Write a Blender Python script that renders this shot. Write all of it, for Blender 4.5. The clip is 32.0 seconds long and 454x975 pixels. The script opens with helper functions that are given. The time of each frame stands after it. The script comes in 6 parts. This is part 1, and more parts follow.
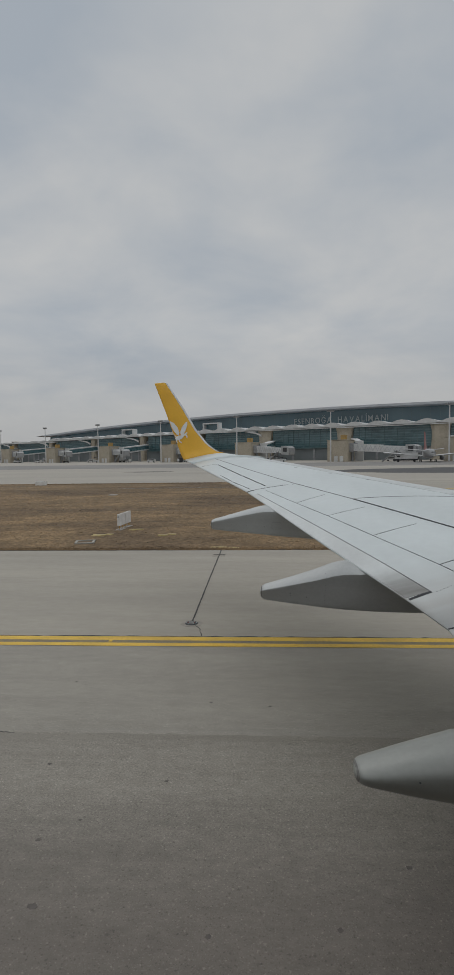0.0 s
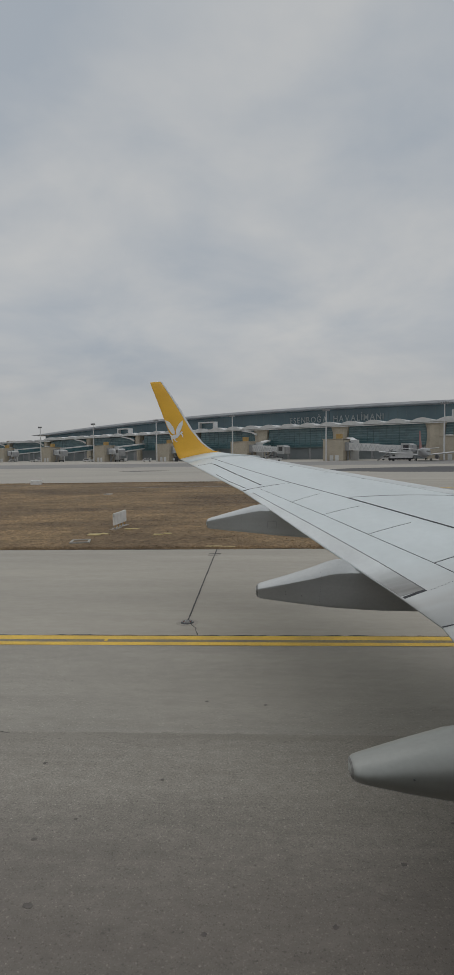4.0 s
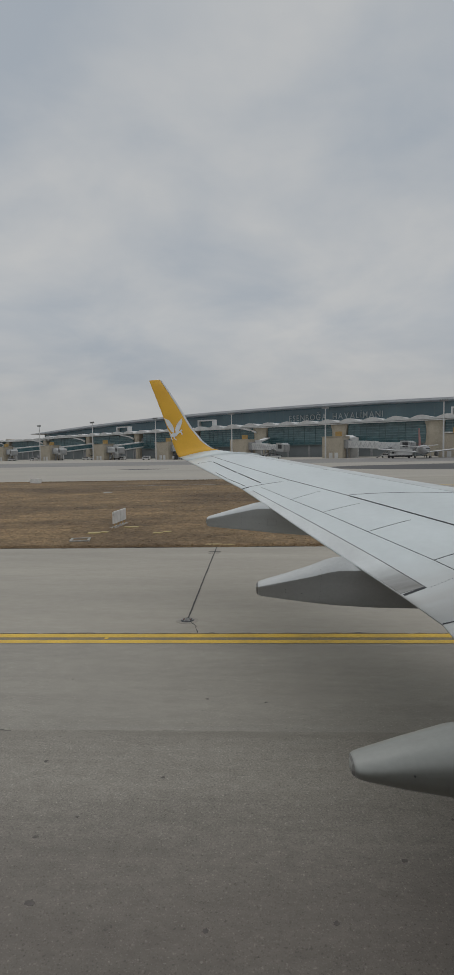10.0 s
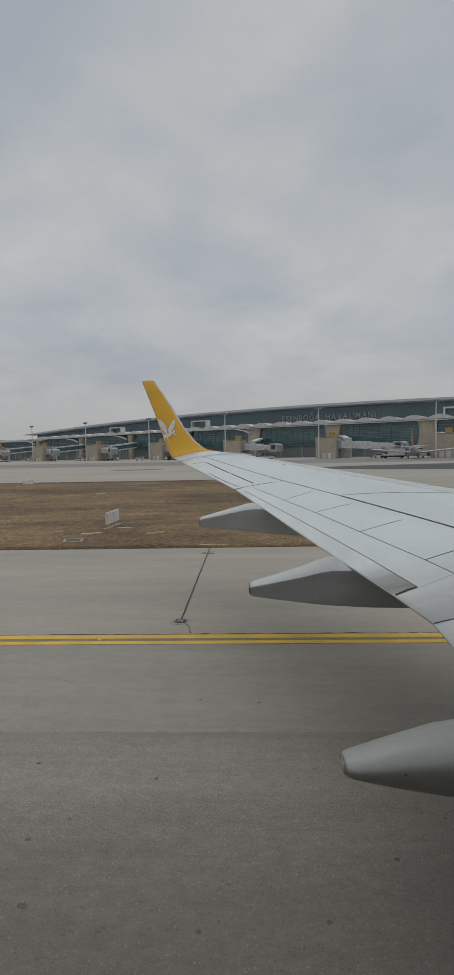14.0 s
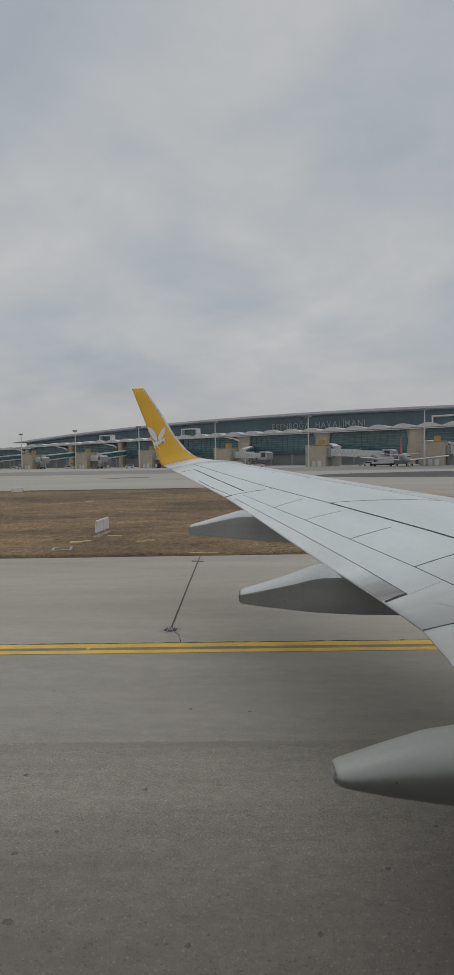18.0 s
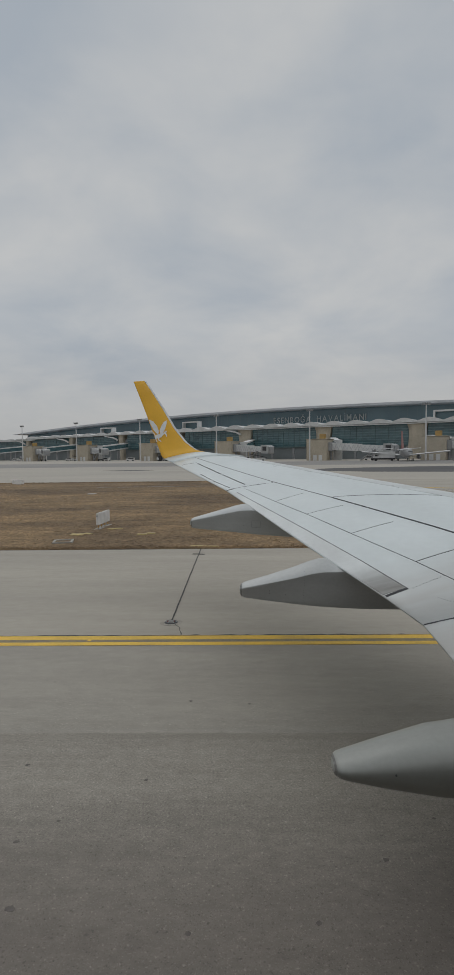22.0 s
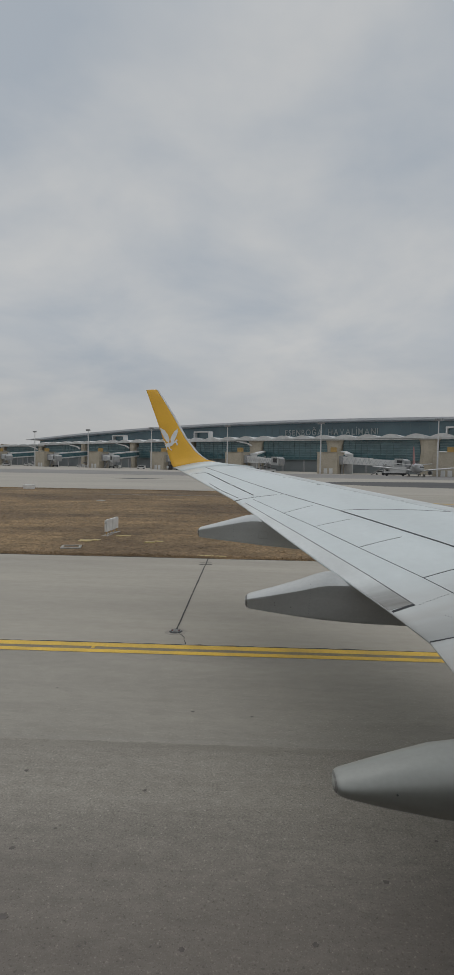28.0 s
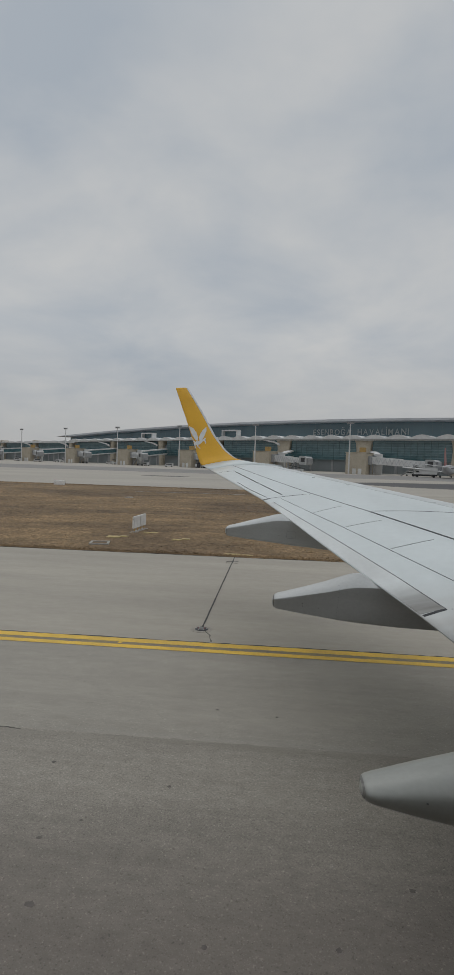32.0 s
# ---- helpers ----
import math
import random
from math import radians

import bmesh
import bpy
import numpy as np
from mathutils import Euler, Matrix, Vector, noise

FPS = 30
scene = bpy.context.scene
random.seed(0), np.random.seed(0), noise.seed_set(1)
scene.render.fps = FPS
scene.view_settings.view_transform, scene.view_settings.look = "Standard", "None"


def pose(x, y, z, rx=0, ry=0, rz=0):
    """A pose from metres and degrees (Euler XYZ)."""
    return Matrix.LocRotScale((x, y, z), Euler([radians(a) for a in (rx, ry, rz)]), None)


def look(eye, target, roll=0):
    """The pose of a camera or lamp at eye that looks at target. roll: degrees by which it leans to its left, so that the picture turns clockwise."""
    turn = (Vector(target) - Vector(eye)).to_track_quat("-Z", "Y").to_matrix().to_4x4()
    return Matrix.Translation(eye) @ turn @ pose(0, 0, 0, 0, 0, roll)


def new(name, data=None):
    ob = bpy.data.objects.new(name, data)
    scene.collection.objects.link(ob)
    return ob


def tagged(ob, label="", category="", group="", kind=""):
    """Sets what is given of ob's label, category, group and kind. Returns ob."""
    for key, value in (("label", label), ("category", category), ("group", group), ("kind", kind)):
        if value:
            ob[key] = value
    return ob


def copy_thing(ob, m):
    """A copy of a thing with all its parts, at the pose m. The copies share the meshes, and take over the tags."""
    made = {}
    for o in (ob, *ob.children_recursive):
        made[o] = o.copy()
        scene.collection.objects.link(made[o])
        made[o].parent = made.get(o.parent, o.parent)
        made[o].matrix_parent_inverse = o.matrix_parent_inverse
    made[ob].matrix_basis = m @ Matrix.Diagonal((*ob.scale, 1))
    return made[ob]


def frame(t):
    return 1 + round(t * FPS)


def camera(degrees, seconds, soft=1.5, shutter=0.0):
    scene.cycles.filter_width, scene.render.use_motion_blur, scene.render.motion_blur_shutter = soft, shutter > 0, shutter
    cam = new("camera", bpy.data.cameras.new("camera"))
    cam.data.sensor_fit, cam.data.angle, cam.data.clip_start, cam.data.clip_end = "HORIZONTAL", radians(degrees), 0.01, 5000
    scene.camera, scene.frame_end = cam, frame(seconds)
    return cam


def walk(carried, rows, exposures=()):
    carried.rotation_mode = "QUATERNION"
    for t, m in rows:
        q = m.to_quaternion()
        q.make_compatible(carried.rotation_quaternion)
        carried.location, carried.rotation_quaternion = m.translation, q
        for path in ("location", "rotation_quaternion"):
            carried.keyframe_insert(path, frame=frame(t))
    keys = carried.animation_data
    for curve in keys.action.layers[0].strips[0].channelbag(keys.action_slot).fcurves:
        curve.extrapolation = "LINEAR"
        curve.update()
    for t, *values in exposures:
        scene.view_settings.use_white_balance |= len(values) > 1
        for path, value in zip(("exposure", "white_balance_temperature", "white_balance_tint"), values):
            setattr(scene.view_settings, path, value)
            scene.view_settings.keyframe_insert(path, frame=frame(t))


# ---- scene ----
from mathutils.bvhtree import BVHTree

# The aircraft stands halfway along its taxiway; x runs forward along it, y away to the terminal, z up from the asphalt.
LENS = 46.0
cam = camera(LENS, 32.0, soft=1.5)
PATH = (
    (0, -0.009, 0.012, 3.800, 86.527, 0.738, 3.217),
    (0.5, -0.002, 0.012, 3.789, 86.703, 0.759, 3.202),
    (1, -0.012, 0.002, 3.802, 86.516, 0.688, 3.005),
    (1.5, -0.007, -0.003, 3.808, 86.520, 0.835, 2.902),
    (2, -0.008, 0.002, 3.800, 86.561, 0.763, 2.835),
    (2.5, -0.009, 0.006, 3.799, 86.564, 0.737, 2.793),
    (3, -0.019, -0.000, 3.802, 86.487, 0.628, 2.695),
    (3.5, -0.003, 0.007, 3.798, 86.482, 0.775, 2.751),
    (5.5, -0.012, -0.005, 3.806, 86.206, 0.687, 2.803),
    (6, -0.011, -0.005, 3.800, 86.270, 0.786, 2.812),
    (6.5, -0.002, -0.001, 3.798, 86.177, 0.782, 2.777),
    (7, -0.016, 0.006, 3.797, 86.046, 0.631, 2.593),
    (7.5, -0.015, 0.002, 3.800, 86.115, 0.946, 2.635),
    (8, -0.013, -0.001, 3.801, 86.114, 0.980, 2.763),
    (8.5, -0.012, -0.002, 3.807, 86.079, 1.072, 2.839),
    (9, -0.000, 0.000, 3.800, 86.160, 1.100, 2.940),
    (9.5, -0.002, 0.012, 3.792, 86.243, 1.006, 2.823),
    (10, -0.009, 0.004, 3.799, 86.206, 0.946, 2.686),
    (10.5, -0.002, -0.001, 3.798, 86.274, 0.972, 2.759),
    (11, -0.005, -0.007, 3.805, 86.263, 1.134, 2.634),
    (11.5, -0.003, -0.005, 3.797, 86.343, 1.052, 2.600),
    (12, -0.002, 0.004, 3.795, 86.287, 0.933, 2.563),
    (12.5, 0.004, -0.001, 3.795, 86.332, 0.977, 2.586),
    (13, -0.010, -0.003, 3.799, 86.302, 0.919, 2.349),
    (13.5, 0.005, 0.000, 3.801, 86.245, 1.012, 2.359),
    (15.5, 0.004, -0.014, 3.801, 86.502, 0.927, 0.361),
    (16, 0.004, -0.005, 3.795, 86.711, 0.836, 0.573),
    (16.5, -0.001, -0.001, 3.795, 86.735, 0.668, 0.786),
    (17, -0.001, 0.001, 3.791, 86.935, 0.721, 0.955),
    (17.5, -0.009, -0.002, 3.792, 87.030, 0.708, 0.896),
    (18, 0.008, 0.005, 3.794, 87.076, 1.022, 0.949),
    (18.5, 0.008, -0.001, 3.793, 87.044, 1.163, 0.946),
    (19, 0.006, 0.007, 3.789, 87.142, 1.075, 0.971),
    (19.5, 0.002, -0.001, 3.793, 87.182, 1.003, 0.826),
    (20, -0.000, -0.004, 3.792, 87.204, 0.954, 0.714),
    (20.5, -0.001, -0.009, 3.793, 87.188, 0.931, 0.995),
    (21, 0.009, -0.005, 3.790, 87.150, 1.089, 1.220),
    (21.5, -0.004, -0.001, 3.780, 87.058, 0.784, 1.143),
    (22, -0.006, -0.002, 3.797, 86.373, 0.635, 1.047),
    (22.5, -0.010, -0.002, 3.788, 86.962, 0.670, 1.617),
    (23, -0.004, -0.011, 3.807, 86.779, 0.400, 0.694),
    (23.5, -0.007, -0.021, 3.802, 86.994, 0.152, 0.854),
    (24, 0.001, -0.004, 3.791, 87.200, -0.292, 1.498),
    (24.5, -0.005, -0.011, 3.804, 87.154, -0.704, 1.494),
    (25, -0.010, -0.013, 3.809, 86.996, -1.051, 1.529),
    (25.5, 0.005, -0.001, 3.789, 87.257, -0.815, 1.747),
    (27.5, 0.003, 0.000, 3.792, 87.393, -0.985, 1.841),
    (28, 0.010, 0.004, 3.789, 87.497, -0.976, 2.161),
    (28.5, -0.006, -0.001, 3.801, 87.368, -1.118, 2.412),
    (29, -0.012, 0.002, 3.796, 87.410, -1.321, 2.626),
    (29.5, -0.015, 0.001, 3.798, 87.418, -1.554, 2.986),
    (30, -0.020, 0.004, 3.797, 87.303, -1.673, 3.651),
    (30.5, -0.014, 0.013, 3.792, 87.391, -1.761, 4.576),
    (31, -0.013, 0.020, 3.794, 87.358, -1.758, 5.192),
    (31.5, -0.011, 0.013, 3.801, 87.335, -1.618, 5.189),
    (32, -0.012, 0.023, 3.787, 87.290, -1.744, 5.097),
)
walk(cam, [(t, pose(x, y, z, rx, ry, rz)) for t, x, y, z, rx, ry, rz in PATH],
     ((0, 0.0), (14, 0.0), (19, 0.02), (24, 0.05), (32, 0.06)))

# ---- world and light: high overcast ----
CLOUDS = (0.9, 5.3, 2.2)     # which part of the cloud deck stands over the field


def sky_world():
    w = bpy.data.worlds.new("overcast_sky")
    scene.world = w
    w.use_nodes = True
    nt = w.node_tree
    nt.nodes.clear()
    out = nt.nodes.new("ShaderNodeOutputWorld")
    bg = nt.nodes.new("ShaderNodeBackground")
    sky = nt.nodes.new("ShaderNodeTexSky")
    sky.sky_type, sky.sun_disc = "NISHITA", False
    sky.sun_elevation, sky.sun_rotation = radians(44), radians(326)
    co = nt.nodes.new("ShaderNodeTexCoord")
    sep = nt.nodes.new("ShaderNodeSeparateXYZ")
    nt.links.new(co.outputs["Generated"], sep.inputs[0])
    # cloud deck: directions laid out on a flat layer overhead
    up = nt.nodes.new("ShaderNodeMath")
    up.operation = "MAXIMUM"
    up.inputs[1].default_value = 0.0
    nt.links.new(sep.outputs["Z"], up.inputs[0])
    add = nt.nodes.new("ShaderNodeMath")
    add.operation = "ADD"
    add.inputs[1].default_value = 0.22
    nt.links.new(up.outputs[0], add.inputs[0])
    comb = nt.nodes.new("ShaderNodeCombineXYZ")
    for k, ax in enumerate("XY"):
        dv = nt.nodes.new("ShaderNodeMath")
        dv.operation = "DIVIDE"
        nt.links.new(sep.outputs[ax], dv.inputs[0])
        nt.links.new(add.outputs[0], dv.inputs[1])
        nt.links.new(dv.outputs[0], comb.inputs[k])
    big = nt.nodes.new("ShaderNodeTexNoise")
    big.inputs["Scale"].default_value, big.inputs["Detail"].default_value = 1.5, 5.0
    big.inputs["Roughness"].default_value = 0.52
    big.inputs["Distortion"].default_value = 0.25
    place = nt.nodes.new("ShaderNodeMapping")
    place.inputs["Location"].default_value = CLOUDS
    nt.links.new(comb.outputs[0], place.inputs[0])
    nt.links.new(place.outputs[0], big.inputs["Vector"])
    ramp = nt.nodes.new("ShaderNodeValToRGB")
    ramp.color_ramp.elements[0].position, ramp.color_ramp.elements[1].position = 0.30, 0.72
    ramp.color_ramp.elements[0].color = (0.322, 0.362, 0.408, 1)
    ramp.color_ramp.elements[1].color = (0.508, 0.508, 0.500, 1)
    nt.links.new(big.outputs["Fac"], ramp.inputs[0])
    # the deck is greyer and flatter towards the horizon
    low = nt.nodes.new("ShaderNodeMapRange")
    low.inputs["From Min"].default_value, low.inputs["From Max"].default_value = 0.0, 0.22
    low.inputs["To Min"].default_value, low.inputs["To Max"].default_value = 0.85, 0.0
    nt.links.new(sep.outputs["Z"], low.inputs["Value"])
    deck = nt.nodes.new("ShaderNodeMix")
    deck.data_type = "RGBA"
    deck.inputs["B"].default_value = (0.372, 0.372, 0.370, 1)
    nt.links.new(low.outputs[0], deck.inputs["Factor"])
    nt.links.new(ramp.outputs[0], deck.inputs["A"])
    # thin share of the clear sky above
    scale = nt.nodes.new("ShaderNodeMix")
    scale.data_type, scale.blend_type = "RGBA", "ADD"
    scale.inputs["Factor"].default_value = 0.002
    nt.links.new(deck.outputs["Result"], scale.inputs["A"])
    nt.links.new(sky.outputs[0], scale.inputs["B"])
    nt.links.new(scale.outputs["Result"], bg.inputs["Color"])
    # an overcast sky is brightest overhead
    zen = nt.nodes.new("ShaderNodeMapRange")
    zen.interpolation_type = "SMOOTHSTEP"
    zen.inputs["From Min"].default_value, zen.inputs["From Max"].default_value = 0.60, 1.0
    zen.inputs["To Min"].default_value, zen.inputs["To Max"].default_value = 1.03, 1.85
    nt.links.new(sep.outputs["Z"], zen.inputs["Value"])
    nt.links.new(zen.outputs[0], bg.inputs["Strength"])
    nt.links.new(bg.outputs[0], out.inputs[0])


sky_world()
sun = new("sun", bpy.data.lights.new("sun", "SUN"))
sun.data.energy, sun.data.angle, sun.data.color = 0.45, radians(40), (1.0, 0.97, 0.93)
sun.matrix_world = look((-42, 62, 72), (0, 0, 0))


# ---- materials ----
def mat(name, c1, c2=None, rough=0.6, scale=3.0, fine=0.0, fine_scale=60.0, bump=0.0, bump_scale=80.0, metal=0.0, stretch=(1, 1, 1), lo=0.35, hi=0.65, spec=0.5, per_object=0.0, swirl=0.0):
    """Two noises (broad tone and fine grain) on object coordinates, with a fine relief."""
    m = bpy.data.materials.new(name)
    m.use_nodes = True
    nt = m.node_tree
    b = nt.nodes["Principled BSDF"]
    b.inputs["Roughness"].default_value, b.inputs["Metallic"].default_value = rough, metal
    b.inputs["Specular IOR Level"].default_value = spec
    co = nt.nodes.new("ShaderNodeTexCoord")
    mp = nt.nodes.new("ShaderNodeMapping")
    mp.inputs["Scale"].default_value = stretch
    nt.links.new(co.outputs["Object"], mp.inputs[0])
    n = nt.nodes.new("ShaderNodeTexNoise")
    n.inputs["Scale"].default_value, n.inputs["Detail"].default_value = scale, 6.0
    n.inputs["Distortion"].default_value = swirl
    nt.links.new(mp.outputs[0], n.inputs["Vector"])
    r = nt.nodes.new("ShaderNodeValToRGB")
    r.color_ramp.elements[0].position, r.color_ramp.elements[1].position = lo, hi
    r.color_ramp.elements[0].color = (*(c2 or c1), 1)
    r.color_ramp.elements[1].color = (*c1, 1)
    nt.links.new(n.outputs["Fac"], r.inputs[0])
    last = r.outputs[0]
    if fine:
        g = nt.nodes.new("ShaderNodeTexNoise")
        g.inputs["Scale"].default_value, g.inputs["Detail"].default_value = fine_scale, 3.0
        nt.links.new(co.outputs["Object"], g.inputs["Vector"])
        mr = nt.nodes.new("ShaderNodeMapRange")
        mr.inputs["From Min"].default_value, mr.inputs["From Max"].default_value = 0.25, 0.75
        mr.inputs["To Min"].default_value, mr.inputs["To Max"].default_value = 1 - fine, 1 + fine
        nt.links.new(g.outputs["Fac"], mr.inputs["Value"])
        mx = nt.nodes.new("ShaderNodeMix")
        mx.data_type, mx.blend_type = "RGBA", "MULTIPLY"
        mx.inputs["Factor"].default_value = 1.0
        nt.links.new(last, mx.inputs["A"])
        nt.links.new(mr.outputs[0], mx.inputs["B"])
        last = mx.outputs["Result"]
    if per_object:
        oi = nt.nodes.new("ShaderNodeObjectInfo")
        mr = nt.nodes.new("ShaderNodeMapRange")
        mr.inputs["To Min"].default_value, mr.inputs["To Max"].default_value = 1 - per_object, 1 + per_object
        nt.links.new(oi.outputs["Random"], mr.inputs["Value"])
        mx = nt.nodes.new("ShaderNodeMix")
        mx.data_type, mx.blend_type = "RGBA", "MULTIPLY"
        mx.inputs["Factor"].default_value = 1.0
        nt.links.new(last, mx.inputs["A"])
        nt.links.new(mr.outputs[0], mx.inputs["B"])
        last = mx.outputs["Result"]
    nt.links.new(last, b.inputs["Base Color"])
    if bump:
        h = nt.nodes.new("ShaderNodeTexNoise")
        h.inputs["Scale"].default_value, h.inputs["Detail"].default_value = bump_scale, 4.0
        nt.links.new(co.outputs["Object"], h.inputs["Vector"])
        bp = nt.nodes.new("ShaderNodeBump")
        bp.inputs["Strength"].default_value, bp.inputs["Distance"].default_value = bump, 0.02
        nt.links.new(h.outputs["Fac"], bp.inputs["Height"])
        nt.links.new(bp.outputs[0], b.inputs["Normal"])
    return m


WING = mat("wing_paint", (0.635, 0.678, 0.675), (0.58, 0.62, 0.616), 0.42, 0.7, 0.03, 9.0, stretch=(1.6, 0.5, 1))
WING_EDGE = mat("flap_paint", (0.63, 0.655, 0.645), (0.54, 0.555, 0.545), 0.45, 1.1, 0.04, 14.0, stretch=(2.5, 0.5, 1))
STAINED = mat("sooty_flap_paint", (0.63, 0.655, 0.645), (0.54, 0.555, 0.545), 0.45, 1.1, 0.04, 14.0, stretch=(2.5, 0.5, 1))


def darken_towards(m, axis, a, b, colour, grain, long=0.12, least=0.1):
    """A tone (grime, painted shade) that fades in along one axis, broken by noise."""
    nt = m.node_tree
    bsdf = nt.nodes["Principled BSDF"]
    base = bsdf.inputs["Base Color"].links[0].from_socket
    co = nt.nodes.new("ShaderNodeTexCoord")
    sep = nt.nodes.new("ShaderNodeSeparateXYZ")
    nt.links.new(co.outputs["Object"], sep.inputs[0])
    ns = nt.nodes.new("ShaderNodeTexNoise")
    ns.inputs["Scale"].default_value, ns.inputs["Detail"].default_value = grain, 5.0
    mp = nt.nodes.new("ShaderNodeMapping")
    mp.inputs["Scale"].default_value = (long, 1, 1)
    nt.links.new(co.outputs["Object"], mp.inputs[0])
    nt.links.new(mp.outputs[0], ns.inputs["Vector"])
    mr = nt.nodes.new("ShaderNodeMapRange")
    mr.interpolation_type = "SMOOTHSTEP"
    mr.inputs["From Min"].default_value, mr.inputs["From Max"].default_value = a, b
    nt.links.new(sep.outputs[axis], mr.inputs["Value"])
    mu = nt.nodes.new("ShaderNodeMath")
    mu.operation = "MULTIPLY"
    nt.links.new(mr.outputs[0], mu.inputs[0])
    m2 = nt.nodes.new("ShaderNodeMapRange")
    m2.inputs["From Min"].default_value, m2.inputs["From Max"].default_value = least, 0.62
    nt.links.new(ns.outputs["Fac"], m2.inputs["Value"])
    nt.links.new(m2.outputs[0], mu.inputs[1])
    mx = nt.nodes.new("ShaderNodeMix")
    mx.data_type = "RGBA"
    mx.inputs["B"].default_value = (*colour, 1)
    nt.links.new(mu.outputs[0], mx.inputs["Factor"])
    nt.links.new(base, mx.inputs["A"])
    nt.links.new(mx.outputs["Result"], bsdf.inputs["Base Color"])


darken_towards(STAINED, "Y", 5.76, 5.1, (0.14, 0.13, 0.115), 3.0, 0.12, 0.0)
# wing tone goes darker towards the root
darken_towards(WING, "Y", 6.2, 4.4, (0.44, 0.435, 0.415), 2.2, 0.3, 0.2)
SLAT = mat("bare_leading_edge", (0.68, 0.68, 0.68), (0.56, 0.56, 0.56), 0.4, 2.0)
SLATS = mat("bare_slat_metal", (0.60, 0.625, 0.62), (0.52, 0.54, 0.535), 0.45, 2.0, 0.05, 12.0)
FAIR = mat("fairing_paint", (0.52, 0.535, 0.53), (0.45, 0.462, 0.455), 0.4, 1.6, 0.04, 30.0, stretch=(0.6, 2, 2))
GRIMY = mat("grimy_fairing_paint", (0.48, 0.489, 0.478), (0.40, 0.407, 0.397), 0.4, 1.6, 0.05, 30.0, stretch=(0.6, 2, 2))
RIM = mat("rubbed_rim", (0.24, 0.235, 0.22), (0.13, 0.126, 0.118), 0.6, 30.0)
# much darker tone for the fairing nearest the cabin
DARK_FAIR = mat("dark_fairing_paint", (0.275, 0.28, 0.256), (0.205, 0.208, 0.19), 0.34, 1.6, 0.05, 30.0, stretch=(0.5, 2, 2))
FINE = mat("fine_seam", (0.20, 0.20, 0.20), (0.13, 0.13, 0.13), 0.7, 6.0)
SEAM = mat("seam_shadow_gap", (0.05, 0.05, 0.055), (0.03, 0.03, 0.032), 0.8, 9.0)
RIVET = mat("rivet_row", (0.36, 0.37, 0.38), (0.28, 0.28, 0.29), 0.5, 20.0)
YELLOW = mat("winglet_yellow", (0.80, 0.435, 0.026), (0.72, 0.38, 0.018), 0.38, 1.2, 0.03, 20.0)
LOGO = mat("emblem_white", (0.74, 0.74, 0.72), (0.66, 0.66, 0.65), 0.5, 8.0)
HULL = mat("fuselage_paint", (0.55, 0.56, 0.57), (0.48, 0.49, 0.50), 0.4, 0.8)
RUBBER = mat("tyre_rubber", (0.03, 0.03, 0.03), (0.02, 0.02, 0.02), 0.8, 12.0)
STEEL = mat("gear_steel", (0.45, 0.46, 0.47), (0.33, 0.34, 0.35), 0.4, 6.0, metal=0.6)
ASPHALT = mat("worn_asphalt", (0.310, 0.284, 0.243), (0.256, 0.234, 0.200), 0.85, 0.22, 0.24, 42.0, 0.22, 70.0, stretch=(0.2, 1.8, 1), lo=0.3, hi=0.7, spec=0.3)


def specks(m, scale, gain, lo, hi):
    """Pale stones that show in a worn surface."""
    nt = m.node_tree
    bsdf = nt.nodes["Principled BSDF"]
    base = bsdf.inputs["Base Color"].links[0].from_socket
    co = nt.nodes.new("ShaderNodeTexCoord")
    ns = nt.nodes.new("ShaderNodeTexNoise")
    ns.inputs["Scale"].default_value, ns.inputs["Detail"].default_value = scale, 1.0
    nt.links.new(co.outputs["Object"], ns.inputs["Vector"])
    mr = nt.nodes.new("ShaderNodeMapRange")
    mr.inputs["From Min"].default_value, mr.inputs["From Max"].default_value = lo, hi
    mr.inputs["To Min"].default_value, mr.inputs["To Max"].default_value = 1.0, gain
    nt.links.new(ns.outputs["Fac"], mr.inputs["Value"])
    mx = nt.nodes.new("ShaderNodeMix")
    mx.data_type, mx.blend_type = "RGBA", "MULTIPLY"
    mx.inputs["Factor"].default_value = 1.0
    nt.links.new(base, mx.inputs["A"])
    nt.links.new(mr.outputs[0], mx.inputs["B"])
    nt.links.new(mx.outputs["Result"], bsdf.inputs["Base Color"])


